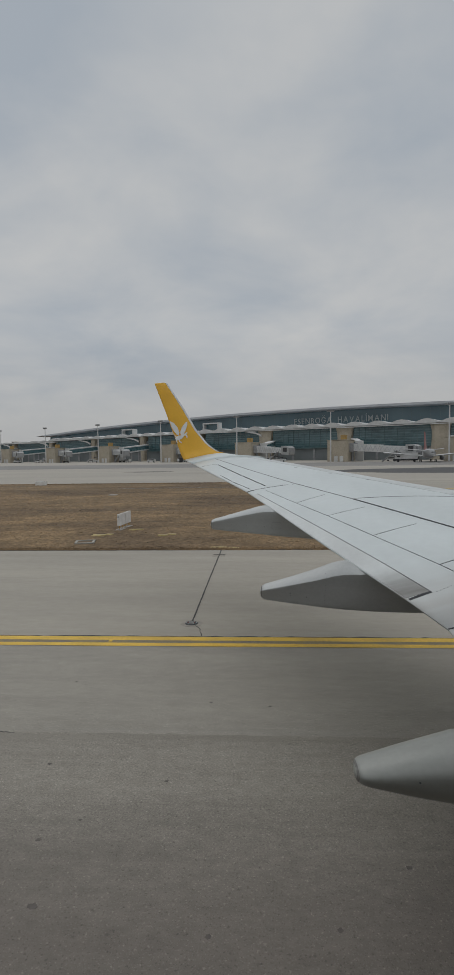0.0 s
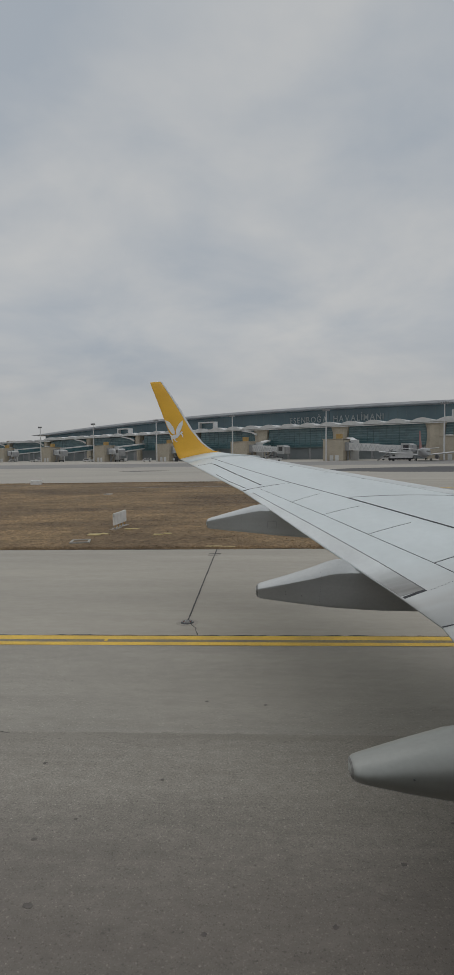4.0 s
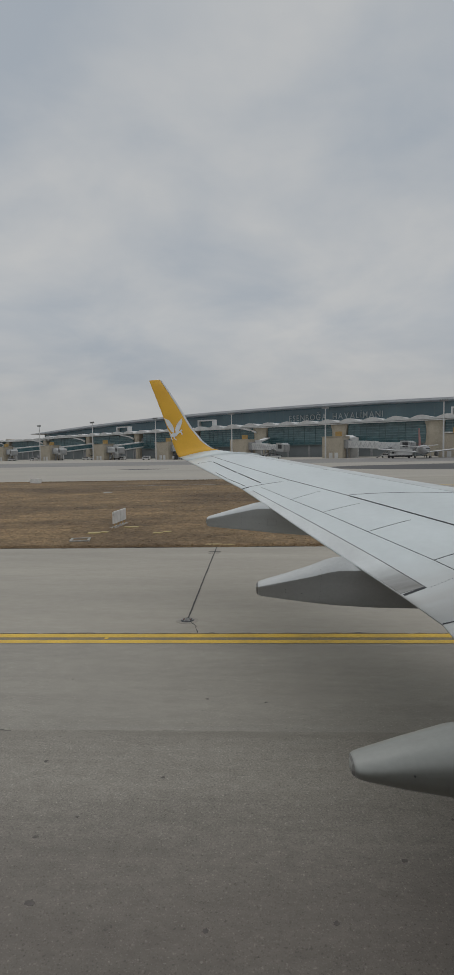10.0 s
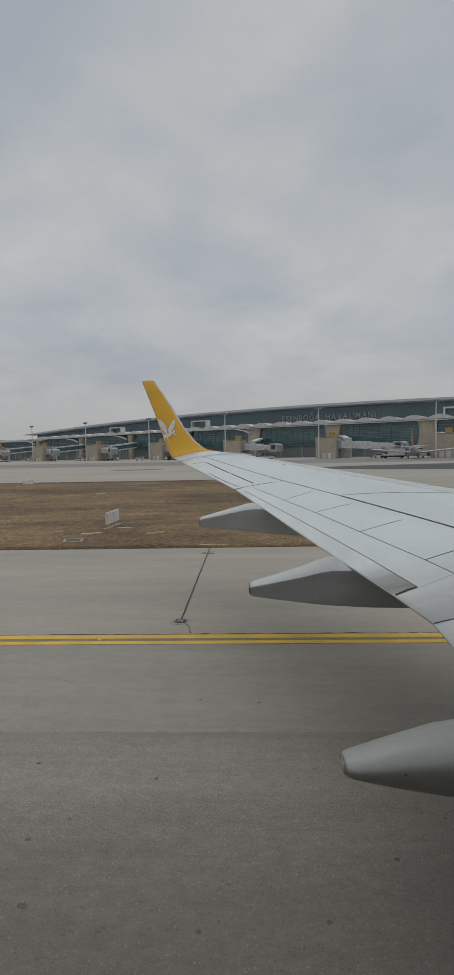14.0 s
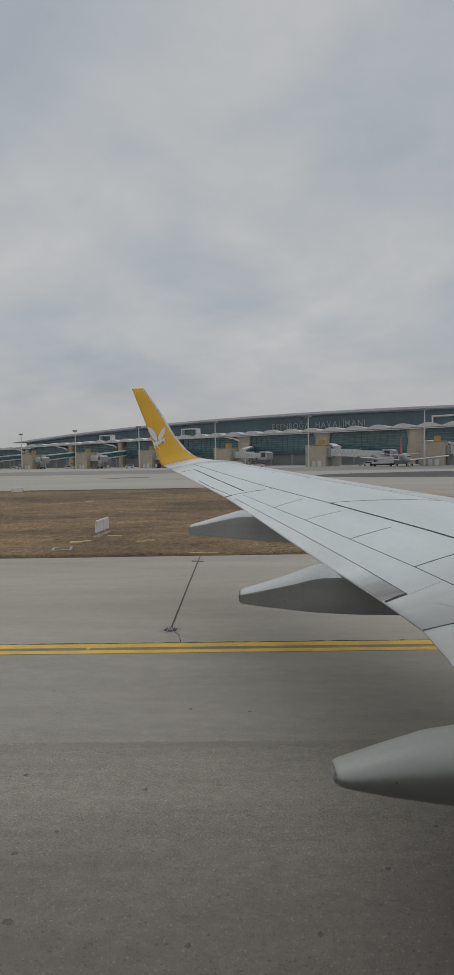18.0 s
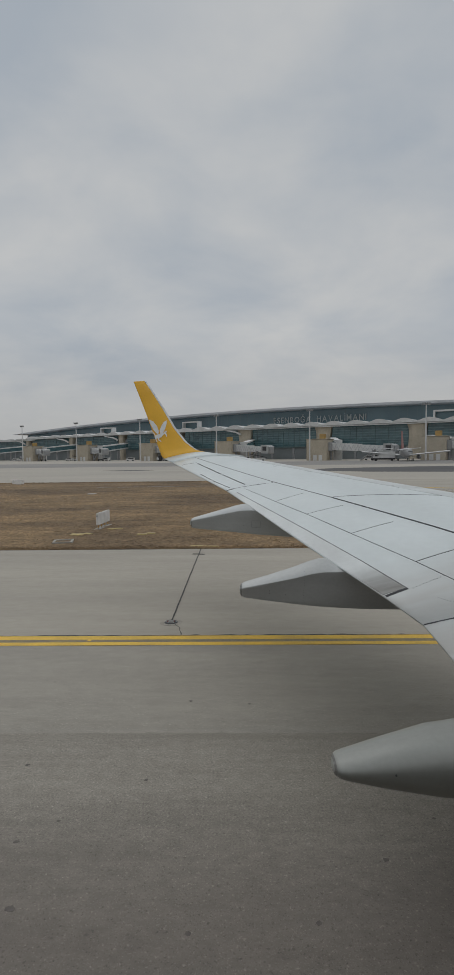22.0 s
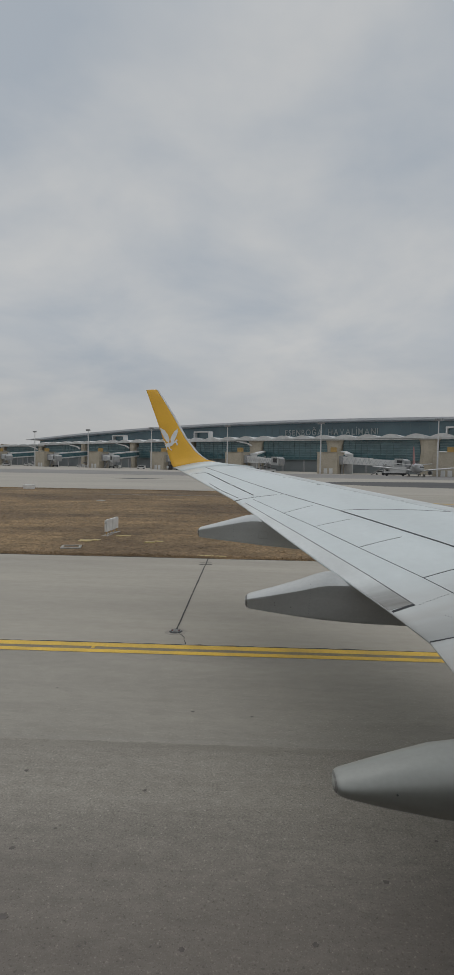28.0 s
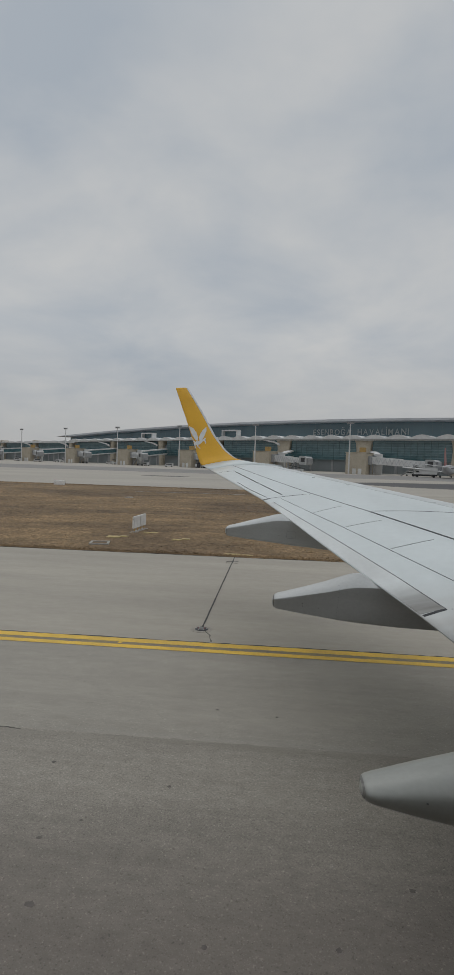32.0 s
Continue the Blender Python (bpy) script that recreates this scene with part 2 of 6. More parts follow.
def streaks(m, scale, stretch, low, high):
    """Blotches or streaks that darken and lighten a surface between two factors."""
    nt = m.node_tree
    bsdf = nt.nodes["Principled BSDF"]
    base = bsdf.inputs["Base Color"].links[0].from_socket
    co = nt.nodes.new("ShaderNodeTexCoord")
    mp = nt.nodes.new("ShaderNodeMapping")
    mp.inputs["Scale"].default_value = stretch
    nt.links.new(co.outputs["Object"], mp.inputs[0])
    ns = nt.nodes.new("ShaderNodeTexNoise")
    ns.inputs["Scale"].default_value, ns.inputs["Detail"].default_value = scale, 8.0
    ns.inputs["Roughness"].default_value = 0.65
    nt.links.new(mp.outputs[0], ns.inputs["Vector"])
    mr = nt.nodes.new("ShaderNodeMapRange")
    mr.inputs["From Min"].default_value, mr.inputs["From Max"].default_value = 0.32, 0.68
    mr.inputs["To Min"].default_value, mr.inputs["To Max"].default_value = low, high
    nt.links.new(ns.outputs["Fac"], mr.inputs["Value"])
    mx = nt.nodes.new("ShaderNodeMix")
    mx.data_type, mx.blend_type = "RGBA", "MULTIPLY"
    mx.inputs["Factor"].default_value = 1.0
    nt.links.new(base, mx.inputs["A"])
    nt.links.new(mr.outputs[0], mx.inputs["B"])
    nt.links.new(mx.outputs["Result"], bsdf.inputs["Base Color"])


# the aircraft's shade, painted in: the asphalt darkens towards the cabin
darken_towards(ASPHALT, "Y", 6.2, 3.9, (0.178, 0.157, 0.136), 3.2, 0.06, -0.9)
specks(ASPHALT, 85.0, 1.38, 0.62, 0.72)
specks(ASPHALT, 60.0, 0.70, 0.38, 0.28)
specks(ASPHALT, 33.0, 1.4, 0.64, 0.74)
specks(ASPHALT, 27.0, 0.75, 0.36, 0.27)
specks(ASPHALT, 19.0, 1.22, 0.67, 0.77)
streaks(ASPHALT, 1.6, (0.25, 1, 1), 0.92, 1.07)
streaks(ASPHALT, 9.0, (0.6, 1, 1), 0.88, 1.11)
streaks(ASPHALT, 0.5, (0.15, 1.2, 1), 0.92, 1.07)
SEAM_BAND = mat("worn_seam_asphalt", (0.288, 0.265, 0.227), (0.240, 0.221, 0.189), 0.88, 1.2, 0.2, 42.0, 0.2, 70.0, stretch=(0.3, 2, 1), spec=0.3)
SHOULDER = mat("shoulder_asphalt", (0.402, 0.369, 0.314), (0.350, 0.322, 0.275), 0.88, 0.25, 0.06, 40.0, 0.12, 80.0, stretch=(0.3, 1.6, 1), lo=0.3, hi=0.7, spec=0.3)
LANE = mat("smooth_lane_asphalt", (0.336, 0.311, 0.268), (0.294, 0.272, 0.234), 0.86, 0.22, 0.10, 42.0, 0.18, 70.0, stretch=(0.2, 1.8, 1), lo=0.3, hi=0.7, spec=0.3)
specks(LANE, 60.0, 1.4, 0.62, 0.72)
specks(LANE, 30.0, 1.4, 0.66, 0.74)
specks(LANE, 26.0, 0.75, 0.36, 0.27)
streaks(LANE, 7.0, (0.4, 1, 1), 0.93, 1.07)
streaks(LANE, 1.6, (0.2, 1, 1), 0.93, 1.06)
streaks(SHOULDER, 0.9, (0.25, 1.4, 1), 0.93, 1.06)
streaks(SHOULDER, 6.0, (0.5, 1, 1), 0.95, 1.05)
NEW_ASPHALT = mat("fresh_black_asphalt", (0.022, 0.022, 0.023), (0.014, 0.014, 0.015), 0.8, 0.8, 0.3, 30.0, 0.4, 50.0)
CONCRETE = mat("apron_concrete", (0.41, 0.375, 0.32), (0.34, 0.312, 0.27), 0.85, 0.05, 0.08, 1.2, stretch=(0.5, 1.5, 1), lo=0.3, hi=0.7)
ROAD = mat("lane_asphalt", (0.255, 0.243, 0.228), (0.205, 0.195, 0.183), 0.85, 0.06, 0.08, 1.5, stretch=(0.3, 1.5, 1))
NEW_ROAD = mat("dark_lane_asphalt", (0.085, 0.083, 0.082), (0.06, 0.058, 0.057), 0.8, 0.1, 0.1, 2.0, stretch=(0.2, 1.5, 1))
PATCH = mat("panel_concrete", (0.42, 0.40, 0.36), (0.30, 0.28, 0.25), 0.85, 2.0, 0.15, 20.0, 0.3, 40.0)
TAR = mat("tar_joint", (0.035, 0.033, 0.031), (0.022, 0.021, 0.02), 0.7, 4.0)
CRACK = mat("weathered_crack", (0.13, 0.12, 0.108), (0.06, 0.056, 0.05), 0.9, 6.0)
OIL = mat("oil_spot", (0.125, 0.107, 0.091), (0.08, 0.068, 0.058), 0.6, 9.0)
LINE = mat("yellow_line_paint", (0.74, 0.47, 0.055), (0.58, 0.375, 0.06), 0.7, 1.3, 0.12, 18.0, 0.2, 60.0, lo=0.34, hi=0.58)
OLD_LINE = mat("faded_line_paint", (0.28, 0.22, 0.10), (0.19, 0.165, 0.13), 0.8, 2.2, 0.2, 18.0)
BLACK_LINE = mat("black_line_paint", (0.05, 0.046, 0.042), (0.09, 0.085, 0.08), 0.8, 2.0, 0.2, 20.0)
SOIL = mat("dry_soil", (0.210, 0.142, 0.076), (0.122, 0.083, 0.047), 0.95, 0.22, 0.22, 7.0, 0.3, 9.0, stretch=(0.30, 0.55, 1), lo=0.36, hi=0.64, swirl=0.7)
STRAW = mat("dry_grass", (0.258, 0.173, 0.090), (0.138, 0.093, 0.053), 0.9, 0.22, 0.26, 7.0, stretch=(0.30, 0.55, 1), lo=0.36, hi=0.64, swirl=0.7)
for m in (SOIL, STRAW):
    streaks(m, 0.8, (0.40, 0.9, 1), 0.74, 1.26)
    streaks(m, 5.0, (0.5, 1.1, 1), 0.82, 1.18)
nt = STRAW.node_tree
geo, span, mixer = nt.nodes.new("ShaderNodeNewGeometry"), nt.nodes.new("ShaderNodeMapRange"), nt.nodes.new("ShaderNodeMix")
span.inputs["To Min"].default_value, span.inputs["To Max"].default_value = 0.76, 1.24
mixer.data_type, mixer.blend_type = "RGBA", "MULTIPLY"
mixer.inputs["Factor"].default_value = 1.0
nt.links.new(geo.outputs["Random Per Island"], span.inputs["Value"])
nt.links.new(nt.nodes["Principled BSDF"].inputs["Base Color"].links[0].from_socket, mixer.inputs["A"])
nt.links.new(span.outputs[0], mixer.inputs["B"])
nt.links.new(mixer.outputs["Result"], nt.nodes["Principled BSDF"].inputs["Base Color"])
TURF_SHADE = mat("shaded_turf_edge", (0.085, 0.062, 0.042), (0.05, 0.037, 0.026), 0.95, 3.0, 0.2, 20.0)
STONE = mat("beige_stone", (0.50, 0.445, 0.355), (0.41, 0.36, 0.285), 0.85, 0.25, 0.10, 2.0)
# pale swirls stand in for reflections, the tone is lifted for haze
GLASS = mat("teal_facade_glass", (0.118, 0.212, 0.232), (0.056, 0.116, 0.132), 0.12, 0.16, spec=0.5, stretch=(0.7, 1, 2.2), lo=0.38, hi=0.66, swirl=1.2)
# clerestory, frame and soffit tones are lifted to stand in for distance haze
CLERE = mat("clerestory_glass", (0.105, 0.180, 0.208), (0.085, 0.150, 0.178), 0.2, 0.06, spec=0.5)
for g in (GLASS, CLERE):
    g.node_tree.nodes["Principled BSDF"].inputs["IOR"].default_value = 1.65     # coated panes
FRAME = mat("facade_frame", (0.105, 0.165, 0.172), (0.085, 0.138, 0.145), 0.5, 0.5)
GROUND_GLASS = mat("ground_floor_glass", (0.12, 0.19, 0.20), (0.06, 0.115, 0.125), 0.2, 0.35, lo=0.4, hi=0.6)
TRANSOM = mat("pale_transom", (0.17, 0.27, 0.285), (0.12, 0.205, 0.22), 0.5, 0.4)
ROOF = mat("grey_metal_roof", (0.52, 0.53, 0.545), (0.45, 0.46, 0.475), 0.5, 0.08)
SOFFIT = mat("dark_soffit", (0.21, 0.23, 0.235), (0.16, 0.18, 0.185), 0.6, 0.1)
WHITE = mat("white_cladding", (0.66, 0.66, 0.65), (0.55, 0.55, 0.54), 0.55, 0.35, 0.04, 3.0)
GREYM = mat("grey_painted_metal", (0.34, 0.345, 0.35), (0.26, 0.265, 0.27), 0.5, 0.6)
DARKM = mat("dark_machinery", (0.05, 0.05, 0.052), (0.03, 0.03, 0.032), 0.6, 1.0)
AMBER = mat("amber_panel", (0.55, 0.32, 0.06), (0.44, 0.25, 0.05), 0.55, 1.0)
OCHRE = mat("ochre_panel", (0.46, 0.30, 0.10), (0.36, 0.24, 0.09), 0.6, 0.8)
RED = mat("red_paint", (0.38, 0.06, 0.06), (0.30, 0.05, 0.05), 0.5, 1.0)
SIGNW = mat("sign_board_white", (0.84, 0.835, 0.81), (0.72, 0.71, 0.69), 0.6, 2.5, 0.06, 12.0)
LETTER = mat("sign_letter_grey", (0.44, 0.48, 0.48), (0.37, 0.41, 0.41), 0.5, 0.4)
CABIN = mat("grey_white_cab", (0.43, 0.435, 0.43), (0.33, 0.335, 0.33), 0.55, 0.5)
# tail red made paler to carry the distance haze
TAIL = mat("hazed_red_tail", (0.42, 0.22, 0.21), (0.35, 0.17, 0.165), 0.5, 0.3)
SEAL = mat("lamp_seal_asphalt", (0.37, 0.34, 0.29), (0.27, 0.25, 0.215), 0.85, 5.0, 0.2, 30.0)
PALE_YELLOW = mat("faded_yellow_slab", (0.52, 0.41, 0.17), (0.36, 0.29, 0.16), 0.85, 3.0, 0.2, 14.0)
WOODS = mat("evergreen_woods", (0.055, 0.068, 0.05), (0.035, 0.045, 0.035), 0.9, 0.05)
# bluish distance haze is put into the hills' colour
HILLS = mat("hazy_hills", (0.30, 0.32, 0.34), (0.26, 0.28, 0.31), 0.95, 0.002)
LAMP = mat("lamp_lens", (0.25, 0.08, 0.06), (0.2, 0.06, 0.05), 0.2, 3.0)


# ---- mesh helpers ----
def part(name, bm, material, parent=None, label="", smooth=False):
    me = bpy.data.meshes.new(name)
    bmesh.ops.recalc_face_normals(bm, faces=bm.faces)
    bm.to_mesh(me)
    bm.free()
    if smooth:
        for p in me.polygons:
            p.use_smooth = True
    me.materials.append(material)
    ob = new(name, me)
    if parent is not None:
        ob.parent = parent
    if label:
        ob["label"] = label
    return ob


def thing(name, label, category, group="", kind="", at=None):
    e = new(name)
    if at is not None:
        e.matrix_world = at
    return tagged(e, label, category, group, kind)


def box(bm, x0, x1, y0, y1, z0, z1, bevel=0.0, m=None):
    vs = [bm.verts.new((x, y, z)) for z in (z0, z1) for y in (y0, y1) for x in (x0, x1)]
    fs = [bm.faces.new([vs[i] for i in q]) for q in ((0, 1, 3, 2), (4, 5, 7, 6), (0, 1, 5, 4), (2, 3, 7, 6), (0, 2, 6, 4), (1, 3, 7, 5))]
    if bevel:
        es = list({e for f in fs for e in f.edges})
        r = bmesh.ops.bevel(bm, geom=es, offset=bevel, segments=2, affect="EDGES")
        vs = list({v for f in r["faces"] for v in f.verts} | {v for v in vs if v.is_valid})
    if m is not None:
        bmesh.ops.transform(bm, matrix=m, verts=[v for v in vs if v.is_valid])
    return bm


def tube(bm, a, b, r0, r1=None, n=10):
    """A tapered round bar from a to b."""
    a, b = Vector(a), Vector(b)
    q = (b - a).to_track_quat("Z", "Y").to_matrix()
    rings = []
    for p, r in ((a, r0), (b, r0 if r1 is None else r1)):
        rings.append([bm.verts.new(p + q @ Vector((r * math.cos(2 * math.pi * k / n), r * math.sin(2 * math.pi * k / n), 0))) for k in range(n)])
    for k in range(n):
        bm.faces.new((rings[0][k], rings[0][(k + 1) % n], rings[1][(k + 1) % n], rings[1][k]))
    bm.faces.new(rings[0][::-1])
    bm.faces.new(rings[1])
    return bm


def loft(bm, rings, caps=True):
    vr = [[bm.verts.new(p) for p in r] for r in rings]
    n = len(vr[0])
    for a, b in zip(vr, vr[1:]):
        for k in range(n):
            bm.faces.new((a[k], a[(k + 1) % n], b[(k + 1) % n], b[k]))
    if caps:
        bm.faces.new(vr[0][::-1])
        bm.faces.new(vr[-1])
    return bm


def prism(bm, pts, z0, z1):
    """A flat polygon (x, y) between two heights."""
    lo = [bm.verts.new((x, y, z0)) for x, y in pts]
    hi = [bm.verts.new((x, y, z1)) for x, y in pts]
    n = len(pts)
    bm.faces.new(lo[::-1])
    bm.faces.new(hi)
    for k in range(n):
        bm.faces.new((lo[k], lo[(k + 1) % n], hi[(k + 1) % n], hi[k]))
    return bm


NB = bmesh.new

# ---- ground, taxiway, shoulder, apron ----
EDGE = 21.2      # where the shoulder meets the grass
APRON = 74.5     # where the grass meets the apron
SIDE = 18.6      # where the grass ends beside the taxiway that leads off to the apron


def sheet(name, x0, x1, y0, y1, z, material, label, category, thick=0.25):
    bm = NB()
    box(bm, x0, x1, y0, y1, z - thick, z)
    return tagged(part(name, bm, material), label, category, kind="structure")


def arc(cx, cy, r, a0, a1, n=24):
    """Points on a circle between two angles in degrees."""
    return [(cx + r * math.cos(radians(a0 + (a1 - a0) * k / n)), cy + r * math.sin(radians(a0 + (a1 - a0) * k / n))) for k in range(n + 1)]


bm = NB()
N = 40
vs = {}
for i in range(N + 1):
    for j in range(N + 1):
        a, b = (i / N * 2 - 1), (j / N * 2 - 1)
        x, y = math.copysign(abs(a) ** 3, a) * 4500, math.copysign(abs(b) ** 3, b) * 4500
        vs[i, j] = bm.verts.new((x, y, -0.05))
for i in range(N):
    for j in range(N):
        bm.faces.new((vs[i, j], vs[i + 1, j], vs[i + 1, j + 1], vs[i, j + 1]))
tagged(part("ground", bm, SOIL), "brown dry grass and soil of the airfield", "ground", kind="structure")
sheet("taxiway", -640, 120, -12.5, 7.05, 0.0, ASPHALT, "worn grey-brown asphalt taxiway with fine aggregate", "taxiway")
sheet("taxiway_lane", -640, 120, 7.05, 10.8, 0.0, LANE, "smoother grey asphalt lane along the yellow lines", "taxiway")
sheet("shoulder", -640, 120, 10.8, EDGE, -0.002, SHOULDER, "smooth grey asphalt taxiway shoulder beside the grass", "shoulder")
sheet("far_shoulder", -640, 120, -23.0, -12.5, -0.002, SHOULDER, "smooth grey asphalt taxiway shoulder", "shoulder")
sheet("crossing_taxiway", SIDE, 62, EDGE, APRON, -0.003, SHOULDER, "grey asphalt taxiway that turns off towards the apron", "taxiway")
sheet("apron", -600, 500, APRON, 520, 0.0, CONCRETE, "pale weathered concrete apron before the terminal", "apron")
# rounded corners of the grass
bm = NB()
prism(bm, arc(SIDE - 5, EDGE + 5, 5, -90, 0) + [(SIDE, EDGE)], -0.25, -0.003)
tagged(part("taxiway_fillet", bm, SHOULDER), "rounded asphalt corner where two taxiways meet", "taxiway", kind="structure")
bm = NB()
prism(bm, arc(SIDE - 22, APRON - 22, 22, 0, 90) + [(SIDE, APRON)], -0.25, -0.003)
tagged(part("taxiway_fillet", bm, SHOULDER), "rounded asphalt corner beside the apron", "taxiway", kind="structure")


def on_grass(x, y):
    """Which of the points lie inside the rounded field of grass."""
    c1 = (x > SIDE - 5) & (y < EDGE + 5) & ((x - SIDE + 5) ** 2 + (y - EDGE - 5) ** 2 > 4.8 ** 2)
    c2 = (x > SIDE - 22) & (y > APRON - 22) & ((x - SIDE + 22) ** 2 + (y - APRON + 22) ** 2 > 21.8 ** 2)
    return (x < SIDE - 0.15) & (y > EDGE) & (y < APRON) & ~c1 & ~c2


def strip(name, x0, x1, y0, y1, material, label, category="marking", z=0.004):
    bm = NB()
    box(bm, x0, x1, y0, y1, z - 0.01, z)
    return tagged(part(name, bm, material), label, category, kind="structure")


strip("service_road", -420, 420, 166, 238, ROAD, "grey asphalt lane along the gates", "road", z=0.01)
bm = NB()
prism(bm, [(11, 118), (26, 104), (44, 98), (100, 96), (176, 98), (176, 140), (100, 138), (46, 138), (24, 130)], -0.02, 0.014)
tagged(part("dark_patch", bm, NEW_ROAD), "dark resurfaced asphalt on the apron", "road", kind="structure")
bm = NB()
prism(bm, [(-32.5, 127), (-28, 123.5), (-22, 125), (-20, 128), (-25, 130), (-29, 129)], -0.02, 0.016)
tagged(part("dark_patch", bm, NEW_ROAD), "dark oil-stained patch on the apron", "stain", kind="structure")


def ribbon(name, pts, width, material, label, category, z=0.004, rough=0.0, seed=1):
    """A thin flat band along points on the ground, with a ragged width."""
    rnd = random.Random(seed)
    bm = NB()
    prev = None
    for i, (x, y) in enumerate(pts):
        a = Vector(pts[max(i - 1, 0)])
        b = Vector(pts[min(i + 1, len(pts) - 1)])
        d = (b - a).normalized()
        w = width * (1 + rough * rnd.uniform(-1, 1)) / 2
        row = [bm.verts.new((x - d.y * w, y + d.x * w, z)), bm.verts.new((x + d.y * w, y - d.x * w, z)), bm.verts.new((x, y, z - 0.02))]
        if prev:
            bm.faces.new((prev[0], row[0], row[1], prev[1]))
            bm.faces.new((prev[0], prev[2], row[2], row[0]))
            bm.faces.new((prev[1], row[1], row[2], prev[2]))
        prev = row
    return tagged(part(name, bm, material), label, category, kind="structure")


def wander(x0, y0, x1, y1, n, amp, seed):
    rnd = random.Random(seed)
    off, out = 0.0, []
    for i in range(n + 1):
        f = i / n
        off = off * 0.86 + rnd.uniform(-amp, amp)
        d = Vector((x1 - x0, y1 - y0)).normalized()
        out.append((x0 + (x1 - x0) * f - d.y * off, y0 + (y1 - y0) * f + d.x * off))
    return out



def edge_line(off):
    """The double line's way: straight on, left with the turn, straight to the apron, left again."""
    pts = [(-600.0, 10.67 - off), (-60.0, 10.67 - off)]
    pts += [(x, 10.67 - off) for x in range(-50, 17, 4)]
    pts += arc(17.3, 20.87, 10.20 + off, -90, 0, 40)
    pts += [(27.5 + off - 0.062 * k, 20.9 + k) for k in range(2, 24, 3)]
    return pts + arc(11.1, 44.9, 15.0 + off, 0, 55, 30)


for off, w in ((-0.172, 0.225), (0.18, 0.18)):
    ribbon("yellow_edge_line", edge_line(off), w, LINE, "worn double yellow edge line on the taxiway", "marking", z=0.006)
ribbon("worn_line_gap", edge_line(0.015), 0.15, OLD_LINE, "worn brownish gap between the two yellow lines", "marking", z=0.004)
ribbon("ragged_line_edge", wander(-74, 10.975, 12, 10.972, 560, 0.005, 9), 0.065, TAR, "ragged dark seam along the yellow line", "joint", z=0.002, rough=0.95, seed=8)


def crack(pts, width, seed, amp=0.03, material=TAR, label="dark sealed crack across the taxiway", name="cross_crack", rough=0.6):
    """A wandering crack through a few corners."""
    way = []
    for k, ((x0, y0), (x1, y1)) in enumerate(zip(pts, pts[1:])):
        n = max(4, int(math.hypot(x1 - x0, y1 - y0) / 0.12))
        leg = wander(x0, y0, x1, y1, n, amp, seed * 7 + k)
        way += leg if not way else leg[1:]
    return ribbon(name, way, width, material, label, "crack" if "crack" in name else "joint", rough=rough, seed=seed)


crack([(-54.8, 21.1), (-54.7, 17.1), (-54.35, 15.0)], 0.02, 51, 0.02, CRACK)
crack([(-54.35, 15.0), (-54.2, 11.9), (-54.35, 10.9), (-54.35, 6.0), (-54.25, -12.3)], 0.06, 52)
crack([(-22.75, 21.1), (-23.0, 10.6), (-23.0, 8.8)], 0.02, 53, 0.01, CRACK)
crack([(-23.0, 8.8), (-23.02, 5.5)], 0.055, 54)
crack([(-23.02, 5.5), (-23.3, 0.0)], 0.03, 55, 0.03, CRACK)
crack([(-19.45, 14.0), (-19.55, 11.9), (-19.44, 9.8), (-19.54, 8.5)], 0.02, 56, 0.04, CRACK)
crack([(-19.54, 8.5), (-19.55, 7.1), (-19.6, 4.5), (-19.6, -12.3)], 0.05, 57)
crack([(14.05, 11.0), (13.9, 9.0), (13.6, 5.8), (13.3, -12.3)], 0.045, 58)
crack([(19.0, 10.5), (21.0, 10.0), (22.8, 9.75), (25.7, 9.25), (34.0, 8.2)], 0.02, 59, 0.05, CRACK)
crack([(24.0, 22.4), (23.5, 24.0), (21.5, 25.2), (19.0, 24.5)], 0.03, 60, 0.05, CRACK)
crack([(27.0, 27.4), (25.5, 26.5), (23.7, 26.6), (22.3, 25.6)], 0.02, 61, 0.05, CRACK)
for k, (a, b) in enumerate((((12.2, 21.2), (16.9, 0.0)), ((19.5, 21.6), (30.0, 15.8)), ((22.4, 16.0), (22.9, 40.0)), ((23.6, 17.2), (23.9, 22.4)), ((27.7, 14.1), (27.95, 18.0)), ((20.3, 33.0), (20.2, 52.0)))):
    crack([a, b], 0.022, 70 + k, 0.006, TAR, "thin straight saw-cut joint in the asphalt", "construction_joint", 0.3)
ribbon("long_crack", wander(-19.5, 7.06, -3.4, 7.05, 400, 0.022, 5), 0.010, CRACK, "thin ragged crack along the asphalt", "crack", rough=0.95, seed=2)

ribbon("worn_seam", wander(-90, 6.98, 12, 6.96, 900, 0.012, 77), 0.10, SEAM_BAND, "darker worn seam between two asphalt lanes", "seam", z=0.0012, rough=0.95, seed=78)

